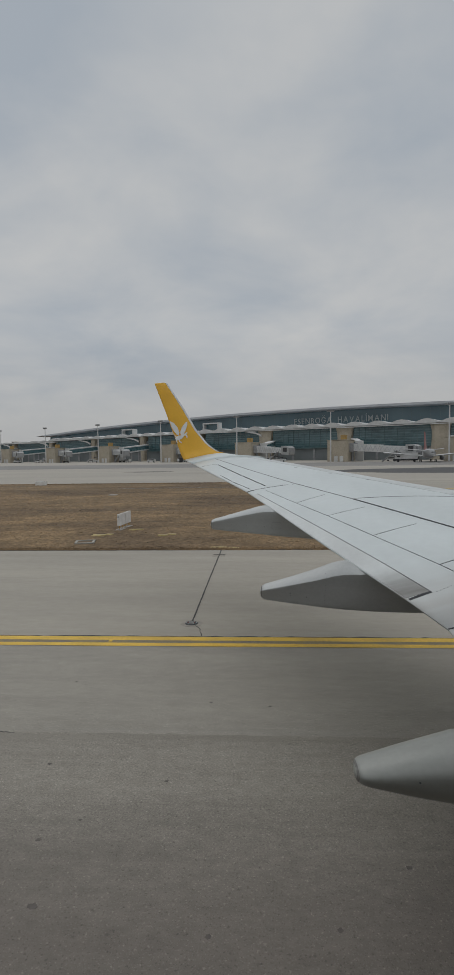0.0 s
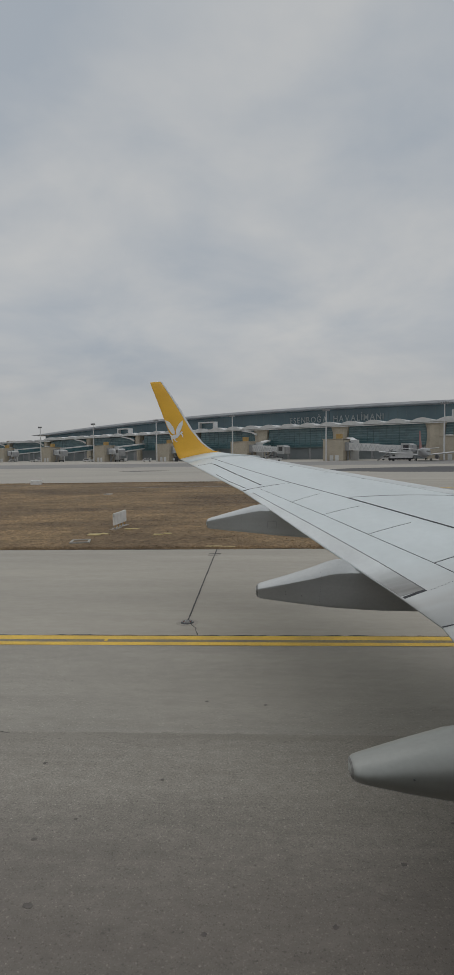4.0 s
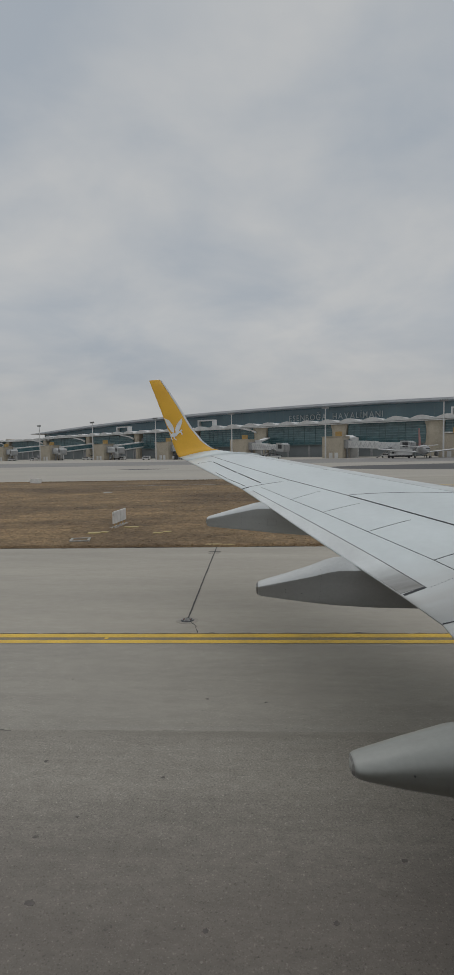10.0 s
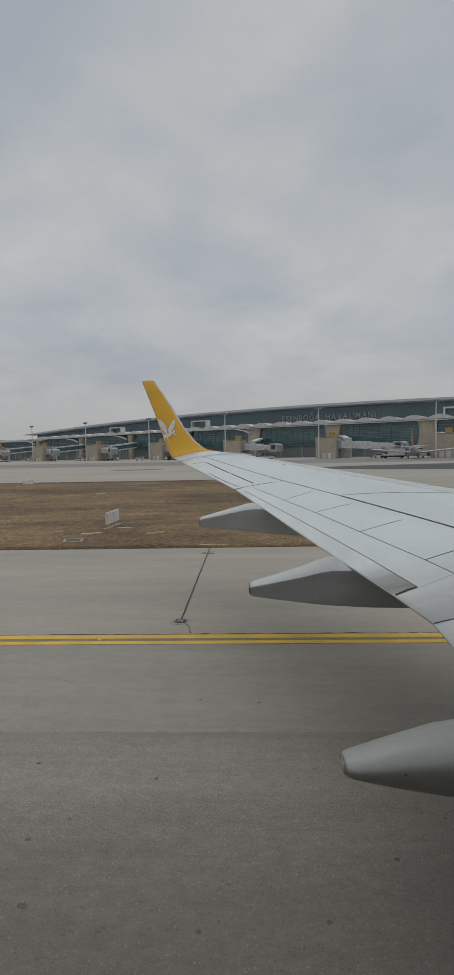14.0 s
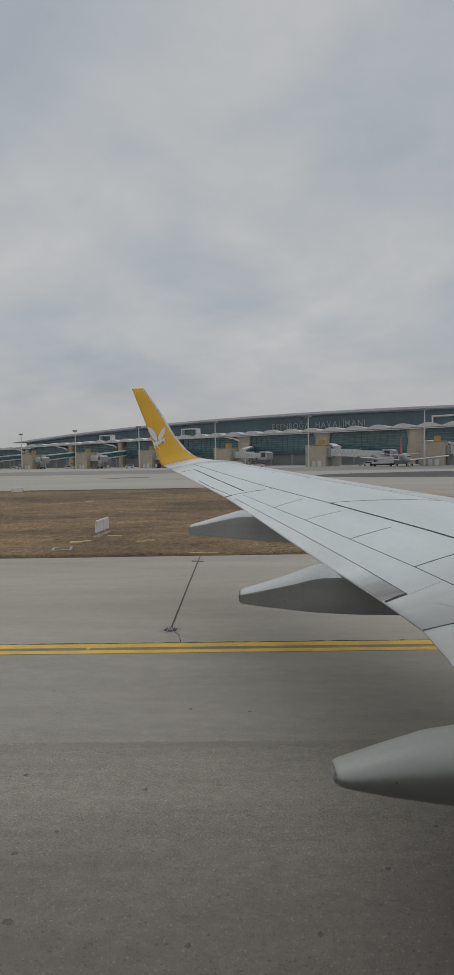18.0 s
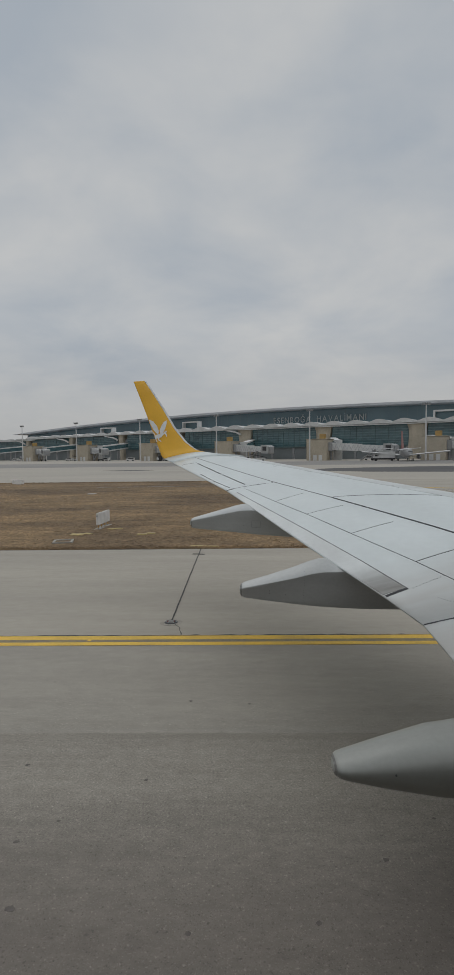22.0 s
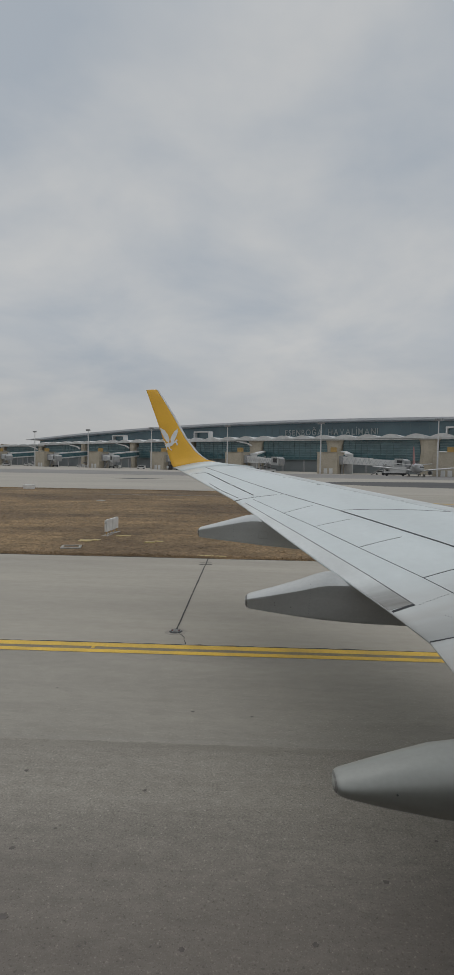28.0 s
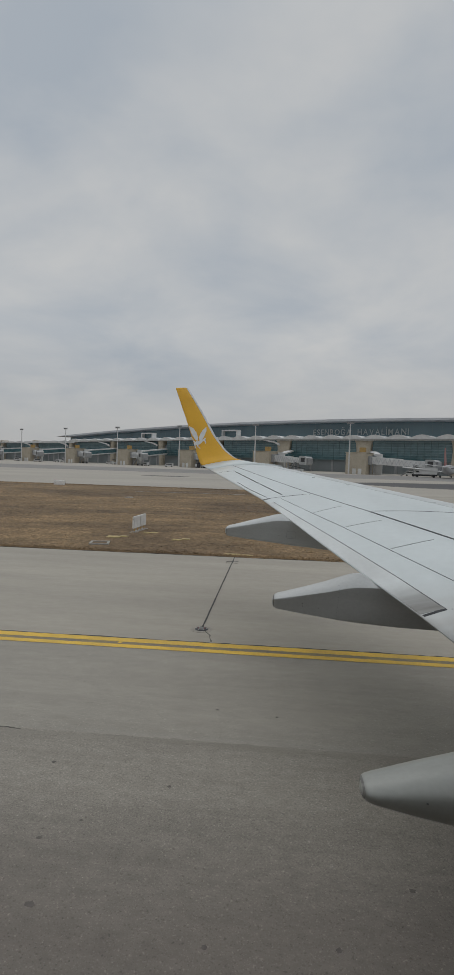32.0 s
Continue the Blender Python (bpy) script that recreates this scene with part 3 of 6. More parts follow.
# oil drips on the path of the wheels, and small spalled spots
rnd = random.Random(11)
near = ((-3.36, 5.12, 0.035), (-2.22, 5.0, 0.03), (1.35, 4.78, 0.035), (-1.95, 4.22, 0.05), (0.62, 4.1, 0.03), (-0.43, 4.0, 0.03), (-2.62, 6.3, 0.03), (-1.1, 6.0, 0.03), (-1.9, 5.3, 0.02), (1.9, 4.3, 0.045), (-0.75, 8.0, 0.03), (-3.1, 8.7, 0.02),
        (0.15, 7.9, 0.025), (-2.0, 3.62, 0.03), (2.25, 4.9, 0.03), (2.0, 5.35, 0.02))
far = [(x, rnd.uniform(3.4, 6.4), rnd.uniform(0.02, 0.06)) for x in [rnd.uniform(-78, -5) for _ in range(46)] + [rnd.uniform(5, 34) for _ in range(34)]]
for x, y, r in near + tuple(far):
    bm = NB()
    n, q = 28, rnd.uniform(0, 50)
    r *= 0.8
    prism(bm, [(x + r * (1 + 0.55 * noise.noise((q, 2.2 * math.cos(a), 2.2 * math.sin(a)))) * math.cos(a), y + 0.85 * r * (1 + 0.55 * noise.noise((q, 2.2 * math.cos(a), 2.2 * math.sin(a)))) * math.sin(a)) for a in [2 * math.pi * k / n for k in range(n)]], -0.01, 0.0025)
    tagged(part("oil_spot", bm, OIL), "small dark oil drip on the asphalt", "stain", kind="structure", group="oil drips on the taxiway")

# ragged dark turf edge, with the shadow line at the asphalt painted in
ribbon("turf_edge", wander(-70, EDGE + 0.06, 13.5, EDGE + 0.06, 700, 0.012, 99), 0.12, TURF_SHADE, "dark turf edge with its shadow painted in, along the asphalt", "edge", z=0.004, rough=0.9, seed=98)

# ---- dry grass between taxiway and apron ----
def grass(name, n, x0, x1, y0, y1, h, seed, bias=1.0, edge=False, flat=4.0):
    """Low matted clumps, longer along the strip than across it."""
    r = np.random.default_rng(seed)
    y = y0 + (y1 - y0) * r.random(n) ** bias
    half = np.minimum(0.55 * y + 6, (x1 - x0) / 2)
    x = (r.random(n) * 2 - 1) * half - 0.05 * y
    if edge:
        y = y0 + 0.10 * np.sin(x * 1.7) * np.sin(x * 0.53 + 1) + r.exponential(0.16, n)
    keep = on_grass(x, y)
    x, y = x[keep], y[keep]
    n = len(x)
    hh = h * (0.4 + r.random(n) * 0.9)
    verts = np.zeros((n, 5, 3))
    turn = r.random(n) * 0.6
    for q in range(4):
        a = turn + q * math.pi / 2
        verts[:, q, 0] = x + hh * flat * 1.5 * np.cos(a) * (0.6 + 0.6 * r.random(n))
        verts[:, q, 1] = y + hh * flat * np.sin(a) * (0.6 + 0.6 * r.random(n))
        verts[:, q, 2] = -0.06
    verts[:, 4, 0], verts[:, 4, 1], verts[:, 4, 2] = x + hh * r.normal(0, 0.8, n), y + hh * r.normal(0, 0.5, n), -0.055 + hh
    idx = np.arange(n)[:, None] * 5
    faces = np.concatenate([idx + np.array([[q, (q + 1) % 4, 4]]) for q in range(4)])
    me = bpy.data.meshes.new(name)
    me.from_pydata(verts.reshape(-1, 3).tolist(), [], faces.tolist())
    me.materials.append(STRAW)
    return tagged(new(name, me), "short dry brown grass beside the taxiway", "grass", kind="stuff")


grass("dry_grass", 90000, -60, 60, EDGE + 0.25, APRON - 0.3, 0.032, 3, 1.6, flat=6.0)
grass("grass_fringe", 9000, -60, 60, EDGE + 0.10, EDGE + 0.5, 0.07, 4, edge=True, flat=1.6)
grass("apron_fringe", 6000, -80, 80, APRON - 1.2, APRON - 0.25, 0.10, 5, flat=1.8)

def tufts(name, n, y0, y1, h, seed):
    """Thin leaning blades, three to a tuft."""
    r = np.random.default_rng(seed)
    y = y0 + (y1 - y0) * r.random(n) ** 1.8
    x = (r.random(n) * 2 - 1) * (0.55 * y + 6) - 0.05 * y
    keep = on_grass(x, y)
    x, y = x[keep], y[keep]
    n = len(x)
    verts = np.zeros((n, 9, 3))
    for b in range(3):
        a, hh, w = r.random(n) * 6.28, h * (0.4 + r.random(n)), 0.012 + 0.02 * r.random(n)
        bx, by = x + r.normal(0, 0.05, n), y + r.normal(0, 0.05, n)
        for q, s in ((0, -1), (1, 1)):
            verts[:, b * 3 + q, 0], verts[:, b * 3 + q, 1], verts[:, b * 3 + q, 2] = bx + s * w * np.cos(a), by + s * w * np.sin(a), -0.06
        verts[:, b * 3 + 2, 0], verts[:, b * 3 + 2, 1], verts[:, b * 3 + 2, 2] = bx + r.normal(0, 0.6, n) * hh, by + r.normal(0, 0.4, n) * hh, -0.05 + hh
    me = bpy.data.meshes.new(name)
    me.from_pydata(verts.reshape(-1, 3).tolist(), [], np.arange(n * 9).reshape(-1, 3).tolist())
    me.materials.append(STRAW)
    return tagged(new(name, me), "longer dry grass stalks standing out of the turf", "grass", kind="stuff")


tufts("grass_tufts", 9000, EDGE + 0.15, 60, 0.05, 8)
tufts("edge_tufts", 4000, EDGE + 0.12, EDGE + 0.6, 0.08, 9)

# ---- the aircraft ----
aircraft = thing("airliner", "white airliner with a yellow winglet, standing on the taxiway", "airplane")
ROOT_Z, RISE = 1.92, 0.11     # height of the trailing edge at the cabin window, and its rise outward


TRAIL_Y, TRAIL_X = (-1, 4.29, 4.9, 6.1, 7.05, 8.76, 10.54, 15.39, 16.5), (1.58, 1.50, 1.35, 1.00, 0.73, 0.27, -0.23, -1.96, -2.35)


def trail(y):
    return float(np.interp(y, TRAIL_Y, TRAIL_X))


def lead(y):
    return 1.5 + (12.86 - y) * 0.573


def upper(x, y):
    c = lead(y) - trail(y)
    s = min(max((x - trail(y)) / c, 0.0), 1.0)
    return ROOT_Z + RISE * y + c * (0.26 * s - 0.20 * s * s)


def section(y):
    """The wing's outline at y: along the top to the nose, back along the underside."""
    c, xt = lead(y) - trail(y), trail(y)
    top = [0, 0.03, 0.08, 0.16, 0.25, 0.35, 0.45, 0.55, 0.65, 0.75, 0.84, 0.91, 0.96, 0.99]
    pts = []
    for s in top:
        z = upper(xt + s * c, y) - (c * 0.06 * max(0.0, (s - 0.84) / 0.16) ** 2.2)
        pts.append(Vector((xt + s * c, y, z)))
    pts.append(Vector((lead(y), y, ROOT_Z + RISE * y - c * 0.012)))
    for s in (0.985, 0.93, 0.84, 0.7, 0.55, 0.4, 0.25, 0.12, 0.04, 0.0):
        t = c * 0.30 * s * math.sqrt(max(1 - s, 0.02)) + 0.014
        pts.append(Vector((xt + s * c, y, upper(xt + s * c, y) - t - (c * 0.05 if s > 0.9 else 0))))
    return pts


bm = NB()
loft(bm, [section(y) for y in (-0.6, 1.0, 2.5, 3.6, 4.28)])
part("inner_wing", bm, WING, aircraft, smooth=True)
bm = NB()
loft(bm, [section(y) for y in (4.29, 4.9, 5.7, 6.5, 7.5, 8.5, 9.5, 10.5, 11.5, 12.5, 13.5, 14.3, 15.0)])
wing = part("wing", bm, WING, aircraft, "pale grey swept wing with panel seams", smooth=True)


def blade(stations, n_turn):
    """Sections between a trailing and a leading point, thick across the given direction."""
    rings = []
    for (y, tx, tz, lx, lz), turn in zip(stations, n_turn):
        a, b = Vector((tx, y, tz)), Vector((lx, y, lz))
        c = (b - a).length
        nrm = Vector((0, -math.sin(turn), math.cos(turn)))
        ring = []
        for s in (0, 0.1, 0.3, 0.5, 0.7, 0.85, 0.95):
            ring.append(a + (b - a) * s + nrm * c * (0.006 + 0.16 * s * math.sqrt(1 - s)))
        ring.append(b)
        for s in (0.95, 0.85, 0.7, 0.5, 0.3, 0.1, 0):
            ring.append(a + (b - a) * s - nrm * c * (0.006 + 0.08 * s * math.sqrt(1 - s)))
        rings.append(ring)
    return rings


TIP = [(15.0, -1.82, 3.572, 0.27, 3.66), (15.45, -2.01, 3.62, -0.45, 3.74), (15.72, -2.14, 3.665, -0.86, 3.81)]
LET = [(15.72, -2.14, 3.665, -0.86, 3.81), (15.85, -2.22, 3.72, -1.10, 3.87), (15.96, -2.30, 3.88, -1.30, 3.99), (16.05, -2.39, 4.10, -1.49, 4.14), (16.2, -2.555, 4.516, -1.83, 4.55),
       (16.35, -2.776, 5.095, -2.20, 5.17), (16.5, -2.98, 5.586, -2.51, 5.64), (16.64, -3.165, 6.03, -2.795, 6.05), (16.65, -3.17, 6.05, -2.84, 6.065)]
TURN = [0.12, 0.3, 0.55, 0.8, 1.1, 1.25, 1.32, 1.32, 1.32]
bm = NB()
loft(bm, blade(TIP, (0.11, 0.11, 0.12)))
part("wing_tip", bm, WING, aircraft, smooth=True)
bm = NB()
loft(bm, blade(LET, TURN))
winglet = part("winglet", bm, YELLOW, aircraft, "yellow upswept winglet with a white emblem", smooth=True)
# pale metal nose of the winglet
nose = []
for (y, tx, tz, lx, lz), turn in list(zip(LET, TURN))[1:]:
    a, b = Vector((tx, y, tz)), Vector((lx, y, lz))
    c = (b - a).length
    nrm = Vector((0, -math.sin(turn), math.cos(turn)))
    ring = []
    for s in (0.915, 0.965):
        ring.append(a + (b - a) * s + nrm * (c * (0.006 + 0.16 * s * math.sqrt(1 - s)) + 0.004))
    ring.append(b + (b - a).normalized() * 0.012)
    for s in (0.965, 0.915):
        ring.append(a + (b - a) * s - nrm * (c * (0.006 + 0.08 * s * math.sqrt(1 - s)) + 0.004))
    nose.append(ring)
bm = NB()
loft(bm, nose)
part("leading_edge", bm, SLAT, winglet, "pale bare-metal leading edge", smooth=True)


# emblem: plain white feather and body shapes on the inboard face
def emblem_point(u, v):
    """u along the chord from the trailing edge in metres, v height over the wing tip in metres."""
    z = 3.70 + v
    st = [s for s in LET]
    for p, q in zip(st, st[1:]):
        if p[2] <= z <= q[2]:
            f = (z - p[2]) / (q[2] - p[2])
            y = p[0] + (q[0] - p[0]) * f
            x = p[1] + (q[1] - p[1]) * f
            c = (p[3] - p[1]) * (1 - f) + (q[3] - q[1]) * f
            s = min(max(u / c, 0.02), 0.95)
            return Vector((x + u, y - c * (0.012 + 0.16 * s * math.sqrt(1 - s)) - 0.02, z))


def emblem(shapes):
    bm = NB()
    for pts in shapes:
        front = [bm.verts.new(emblem_point(u, v)) for u, v in pts]
        bm.faces.new(front)
    return part("emblem", bm, LOGO, winglet, "plain white winged emblem")


emblem([[(0.02, 1.16), (0.14, 1.09), (0.20, 0.95), (0.20, 0.80), (0.15, 0.70), (0.09, 0.74), (0.04, 0.87), (0.02, 1.01)],
        [(0.56, 1.14), (0.43, 1.05), (0.32, 0.94), (0.23, 0.81), (0.21, 0.70), (0.30, 0.73), (0.42, 0.87), (0.53, 1.03)],
        [(0.00, 0.62), (0.10, 0.69), (0.21, 0.71), (0.32, 0.74), (0.42, 0.81), (0.44, 0.77), (0.36, 0.73), (0.29, 0.68), (0.21, 0.61), (0.12, 0.58), (0.03, 0.57)],
        [(0.01, 0.80), (0.01, 0.70), (0.03, 0.64), (0.07, 0.67), (0.03, 0.73)],
        [(0.01, 0.60), (0.05, 0.58), (0.03, 0.54), (0.04, 0.48), (0.01, 0.48), (0.005, 0.54)],
        [(0.09, 0.60), (0.14, 0.60), (0.12, 0.54), (0.17, 0.49), (0.15, 0.47), (0.09, 0.52)],
        [(0.34, 0.72), (0.39, 0.75), (0.41, 0.68), (0.38, 0.62), (0.36, 0.63), (0.37, 0.68)]])


# seams, spoilers, aileron and flap plates laid on the wing's top
def plate(name, corners, material, parent, lift, thick, nu=8, nv=4, label=""):
    """A thin sheet over four corners (x, y) that follows the wing's top; lift is the height of its face over the skin."""
    bm = NB()
    a, b, c, d = [Vector(p) for p in corners]
    g = {}
    for i in range(nu + 1):
        for j in range(nv + 1):
            p = (a * (1 - i / nu) + b * (i / nu)) * (1 - j / nv) + (d * (1 - i / nu) + c * (i / nu)) * (j / nv)
            z = upper(p.x, p.y)
            g[i, j, 1] = bm.verts.new((p.x, p.y, z + lift))
            g[i, j, 0] = bm.verts.new((p.x, p.y, z + lift - thick))
    for i in range(nu):
        for j in range(nv):
            bm.faces.new((g[i, j, 1], g[i + 1, j, 1], g[i + 1, j + 1, 1], g[i, j + 1, 1]))
            bm.faces.new((g[i, j, 0], g[i, j + 1, 0], g[i + 1, j + 1, 0], g[i + 1, j, 0]))
    for i in range(nu):
        for j in (0, nv):
            bm.faces.new((g[i, j, 0], g[i + 1, j, 0], g[i + 1, j, 1], g[i, j, 1]))
    for j in range(nv):
        for i in (0, nu):
            bm.faces.new((g[i, j, 0], g[i, j + 1, 0], g[i, j + 1, 1], g[i, j, 1]))
    return part(name, bm, material, parent, label)


def seam(pts, width, material=SEAM, name="seam", lift=0.003):
    """A narrow dark gap along points on the wing's top."""
    bm = NB()
    fine = []
    for (x0, y0), (x1, y1) in zip(pts, pts[1:]):
        n = max(2, int(math.hypot(x1 - x0, y1 - y0) / 0.25))
        fine += [(x0 + (x1 - x0) * k / n, y0 + (y1 - y0) * k / n) for k in range(n)]
    fine.append(pts[-1])
    prev = None
    for i, (x, y) in enumerate(fine):
        d = (Vector(fine[min(i + 1, len(fine) - 1)]) - Vector(fine[max(i - 1, 0)])).normalized()
        row = []
        for s in (-0.5, 0.5):
            px, py = x - d.y * width * s, y + d.x * width * s
            row += [bm.verts.new((px, py, upper(px, py) + lift)), bm.verts.new((px, py, upper(px, py) - 0.01))]
        if prev:
            bm.faces.new((prev[0], row[0], row[2], prev[2]))
            bm.faces.new((prev[0], prev[1], row[1], row[0]))
            bm.faces.new((prev[2], row[2], row[3], prev[3]))
        prev = row
    return part(name, bm, material, wing)


def shrink(c, d):
    m = sum((Vector(p) for p in c), Vector((0, 0))) / 4
    return [tuple(Vector(p) + (m - Vector(p)).normalized() * d) for p in c]


A = [(0.13, 10.29), (0.63, 8.88), (1.01, 7.83), (1.41, 6.65), (1.82, 5.46), (2.13, 4.45)]
B = [(0.64, 10.34), (1.13, 9.07), (1.57, 7.93), (1.98, 6.80), (2.42, 5.62), (2.80, 4.55)]
for k in range(5):
    quad = [A[k], A[k + 1], B[k + 1], B[k]]
    plate("spoiler", shrink(quad, 0.011), WING, wing, 0.004, 0.012, label="pale grey spoiler panel")
    plate("spoiler_bay", quad, SEAM, wing, 0.001, 0.01)

C = [(-0.01, 10.13), (0.79, 7.57), (1.34, 5.77), (1.57, 4.96)]
for (a, b) in zip(C, C[1:]):
    seam([a, b], 0.010, FINE)
# the flap strip between that seam and the trailing edge is duller
for (a, b) in zip(C, C[1:]):
    ta, tb = (trail(a[1]) + 0.01, a[1] - 0.02), (trail(b[1]) + 0.01, b[1] - 0.02)
    plate("flap_trailing_strip", [(a[0] - 0.008, a[1]), (b[0] - 0.008, b[1]), tb, ta], WING_EDGE if b[1] > 5 else STAINED, wing, 0.003, 0.01)
seam([(1.575, 4.95), (1.36, 4.90)], 0.035)
seam([(-1.18, 15.0), (-0.14, 12.39), (0.70, 10.37), (1.50, 8.50)], 0.013, FINE)
seam([(1.50, 8.50), (2.34, 6.41), (3.0, 4.6)], 0.026, name="spoiler_slot")
seam([(1.52, 8.53), (2.01, 8.40), (2.97, 8.15), (4.0, 7.9)], 0.012, FINE)
seam([(-1.03, 13.95), (-0.36, 12.02)], 0.024, name="aileron_gap")
seam([(-0.32, 11.92), (0.15, 10.60)], 0.022, name="aileron_gap")
seam([(-0.87, 12.56), (-0.56, 11.66)], 0.013, name="tab_gap")
seam([(-0.54, 11.60), (-0.15, 10.61)], 0.013, name="tab_gap")
seam([(-1.47, 14.22), (-1.06, 14.08)], 0.012)
seam([(-0.21, 10.47), (-0.08, 10.47)], 0.05)
seam([(-0.14, 10.5), (0.69, 10.31)], 0.014)
seam([(1.50, 4.29), (2.2, 4.26)], 0.014)
rows = [[(1.62, 4.93), (2.05, 5.07)], [(1.75, 4.65), (1.95, 4.35)]]
for (x0, y0), (x1, y1) in rows:
    for k in range(13):
        x, y = x0 + (x1 - x0) * k / 12, y0 + (y1 - y0) * k / 12
        bm = NB()
        prism(bm, [(x + 0.006 * math.cos(q), y + 0.006 * math.sin(q)) for q in (0, 1.05, 2.1, 3.14, 4.2, 5.2)], upper(x, y) - 0.005, upper(x, y) + 0.003)
        part("rivet", bm, RIVET, wing)
ys = (15.0, 13.0, 11.0, 9.0, 7.0, 5.0)
for y0, y1 in zip(ys, ys[1:]):
    cs = [lead(y) - trail(y) for y in (y0, y1)]
    plate("slat", [(lead(y0) - 0.30 * cs[0], y0), (lead(y1) - 0.30 * cs[1], y1 + 0.015), (lead(y1) - 0.16 * cs[1], y1 + 0.015), (lead(y0) - 0.16 * cs[0], y0)], SLATS, wing, 0.003, 0.01, label="bare grey leading-edge slat")
# small fittings along the nose of the wing
for y in (12.3, 11.2, 10.2, 9.2):
    x = lead(y) - 0.95
    bm = NB()
    box(bm, x - 0.035, x + 0.035, y - 0.015, y + 0.015, upper(x, y) - 0.01, upper(x, y) + 0.004)
    part("hoist_point", bm, RIVET, wing)
# static wicks and tail light at the tip
bm = NB()
box(bm, -2.33, -2.20, 15.68, 15.74, 3.60, 3.74, 0.015)
part("tail_light", bm, DARKM, aircraft, "small dark light housing")
bm = NB()
box(bm, -2.36, -2.30, 15.66, 15.70, 3.63, 3.71, 0.01)
part("light_lens", bm, LOGO, aircraft)


SHARP = ((0.0, 1.0), (0.22, 0.99), (0.55, 0.93), (0.95, 0.835), (1.0, 0.81), (0.90, 0.70), (0.47, 0.38), (0.22, 0.12), (0.15, 0.035), (0.08, 0.0))
ROUND = ((0.0, 1.0), (0.28, 0.99), (0.55, 0.95), (0.80, 0.87), (0.93, 0.795), (0.985, 0.73), (1.0, 0.67), (0.975, 0.56), (0.84, 0.35), (0.61, 0.16), (0.42, 0.05), (0.24, 0.008), (0.10, 0.0))


def fairing(y0, stations, width, label, paint=FAIR, half=SHARP):
    """A canoe-shaped flap-track fairing: rows of (x, bottom, ridge, share of full width, and the height that sets the shoulder where it is not the ridge)."""
    rings = []
    for x, zb, zt, w, *zh in stations:
        hw, zh = width * w / 2, (zh or [zt])[0]
        rise = [(px, zb + (zh - zb) * min(pz, 0.81) + (zt - zb - (zh - zb) * 0.81) * max(0.0, pz - 0.81) / 0.19) for px, pz in half]
        ring = [Vector((x, y0 - hw * px, z)) for px, z in rise] + [Vector((x, y0 + hw * px, z)) for px, z in rise[:0:-1]]
        rings.append(ring)
    bm = NB()
    loft(bm, rings)
    # a shoulder along both sides, crisp where the section is
    bm.verts.index_update()
    n, k = len(rings[0]), max(range(len(half)), key=lambda q: half[q][0])
    for e in bm.edges:
        i, j = [v.index for v in e.verts]
        if i % n == j % n and i % n in (k, n - k) and min(i, j) >= 3 * n and half is SHARP:
            e.smooth = False
    fz = part("flap_track_fairing", bm, paint, aircraft, label, smooth=True)
    # rubbed dark rim round the blunt end
    bm = NB()
    rows = []
    for r, k in ((rings[1], 1.02), (rings[2], 1.012)):
        mid = sum(r, Vector()) / len(r)
        rows.append([mid + (p - mid) * k + Vector((-0.002, 0, 0)) for p in r])
    loft(bm, rows, caps=False)
    part("tip_rim", bm, RIM, fz, "rubbed dark rim")
    return fz


F1 = fairing(8.95, [(-0.802, 2.615, 2.66, 0.10), (-0.79, 2.585, 2.69, 0.25), (-0.775, 2.56, 2.71, 0.40), (-0.74, 2.55, 2.73, 0.48), (-0.3, 2.50, 2.852, 0.60), (0.0, 2.47, 2.935, 0.75), (0.10, 2.46, 2.952, 0.82), (0.17, 2.45, 2.945, 0.87, 2.956), (0.20, 2.447, 2.925, 0.89, 2.958), (0.225, 2.445, 2.902, 0.90, 2.958), (0.30, 2.435, 2.892, 0.94, 2.953), (0.36, 2.43, 2.886, 0.97, 2.945), (0.5, 2.42, 2.88, 1, 2.925), (0.95, 2.38, 2.86, 1, 2.88), (1.8, 2.40, 2.86, 1), (2.8, 2.52, 2.86, 0.8)], 0.46, "grey canoe-shaped flap fairing under the wing")
F2 = fairing(5.95, [(0.01, 2.24, 2.285, 0.10), (0.02, 2.215, 2.31, 0.25), (0.035, 2.19, 2.33, 0.40), (0.07, 2.175, 2.35, 0.48), (0.35, 2.135, 2.43, 0.56), (0.62, 2.10, 2.515, 0.70), (0.80, 2.08, 2.582, 0.79), (0.90, 2.07, 2.608, 0.85), (0.98, 2.065, 2.612, 0.89, 2.616), (1.02, 2.062, 2.592, 0.905, 2.618), (1.05, 2.06, 2.572, 0.92, 2.62), (1.13, 2.055, 2.566, 0.95, 2.622), (1.2, 2.05, 2.562, 0.98, 2.62), (1.4, 2.04, 2.555, 1, 2.60), (1.85, 2.03, 2.535, 1, 2.56), (3.2, 2.15, 2.5, 0.9), (4.2, 2.3, 2.5, 0.7)], 0.56, "grimy grey canoe-shaped flap fairing under the wing", GRIMY)
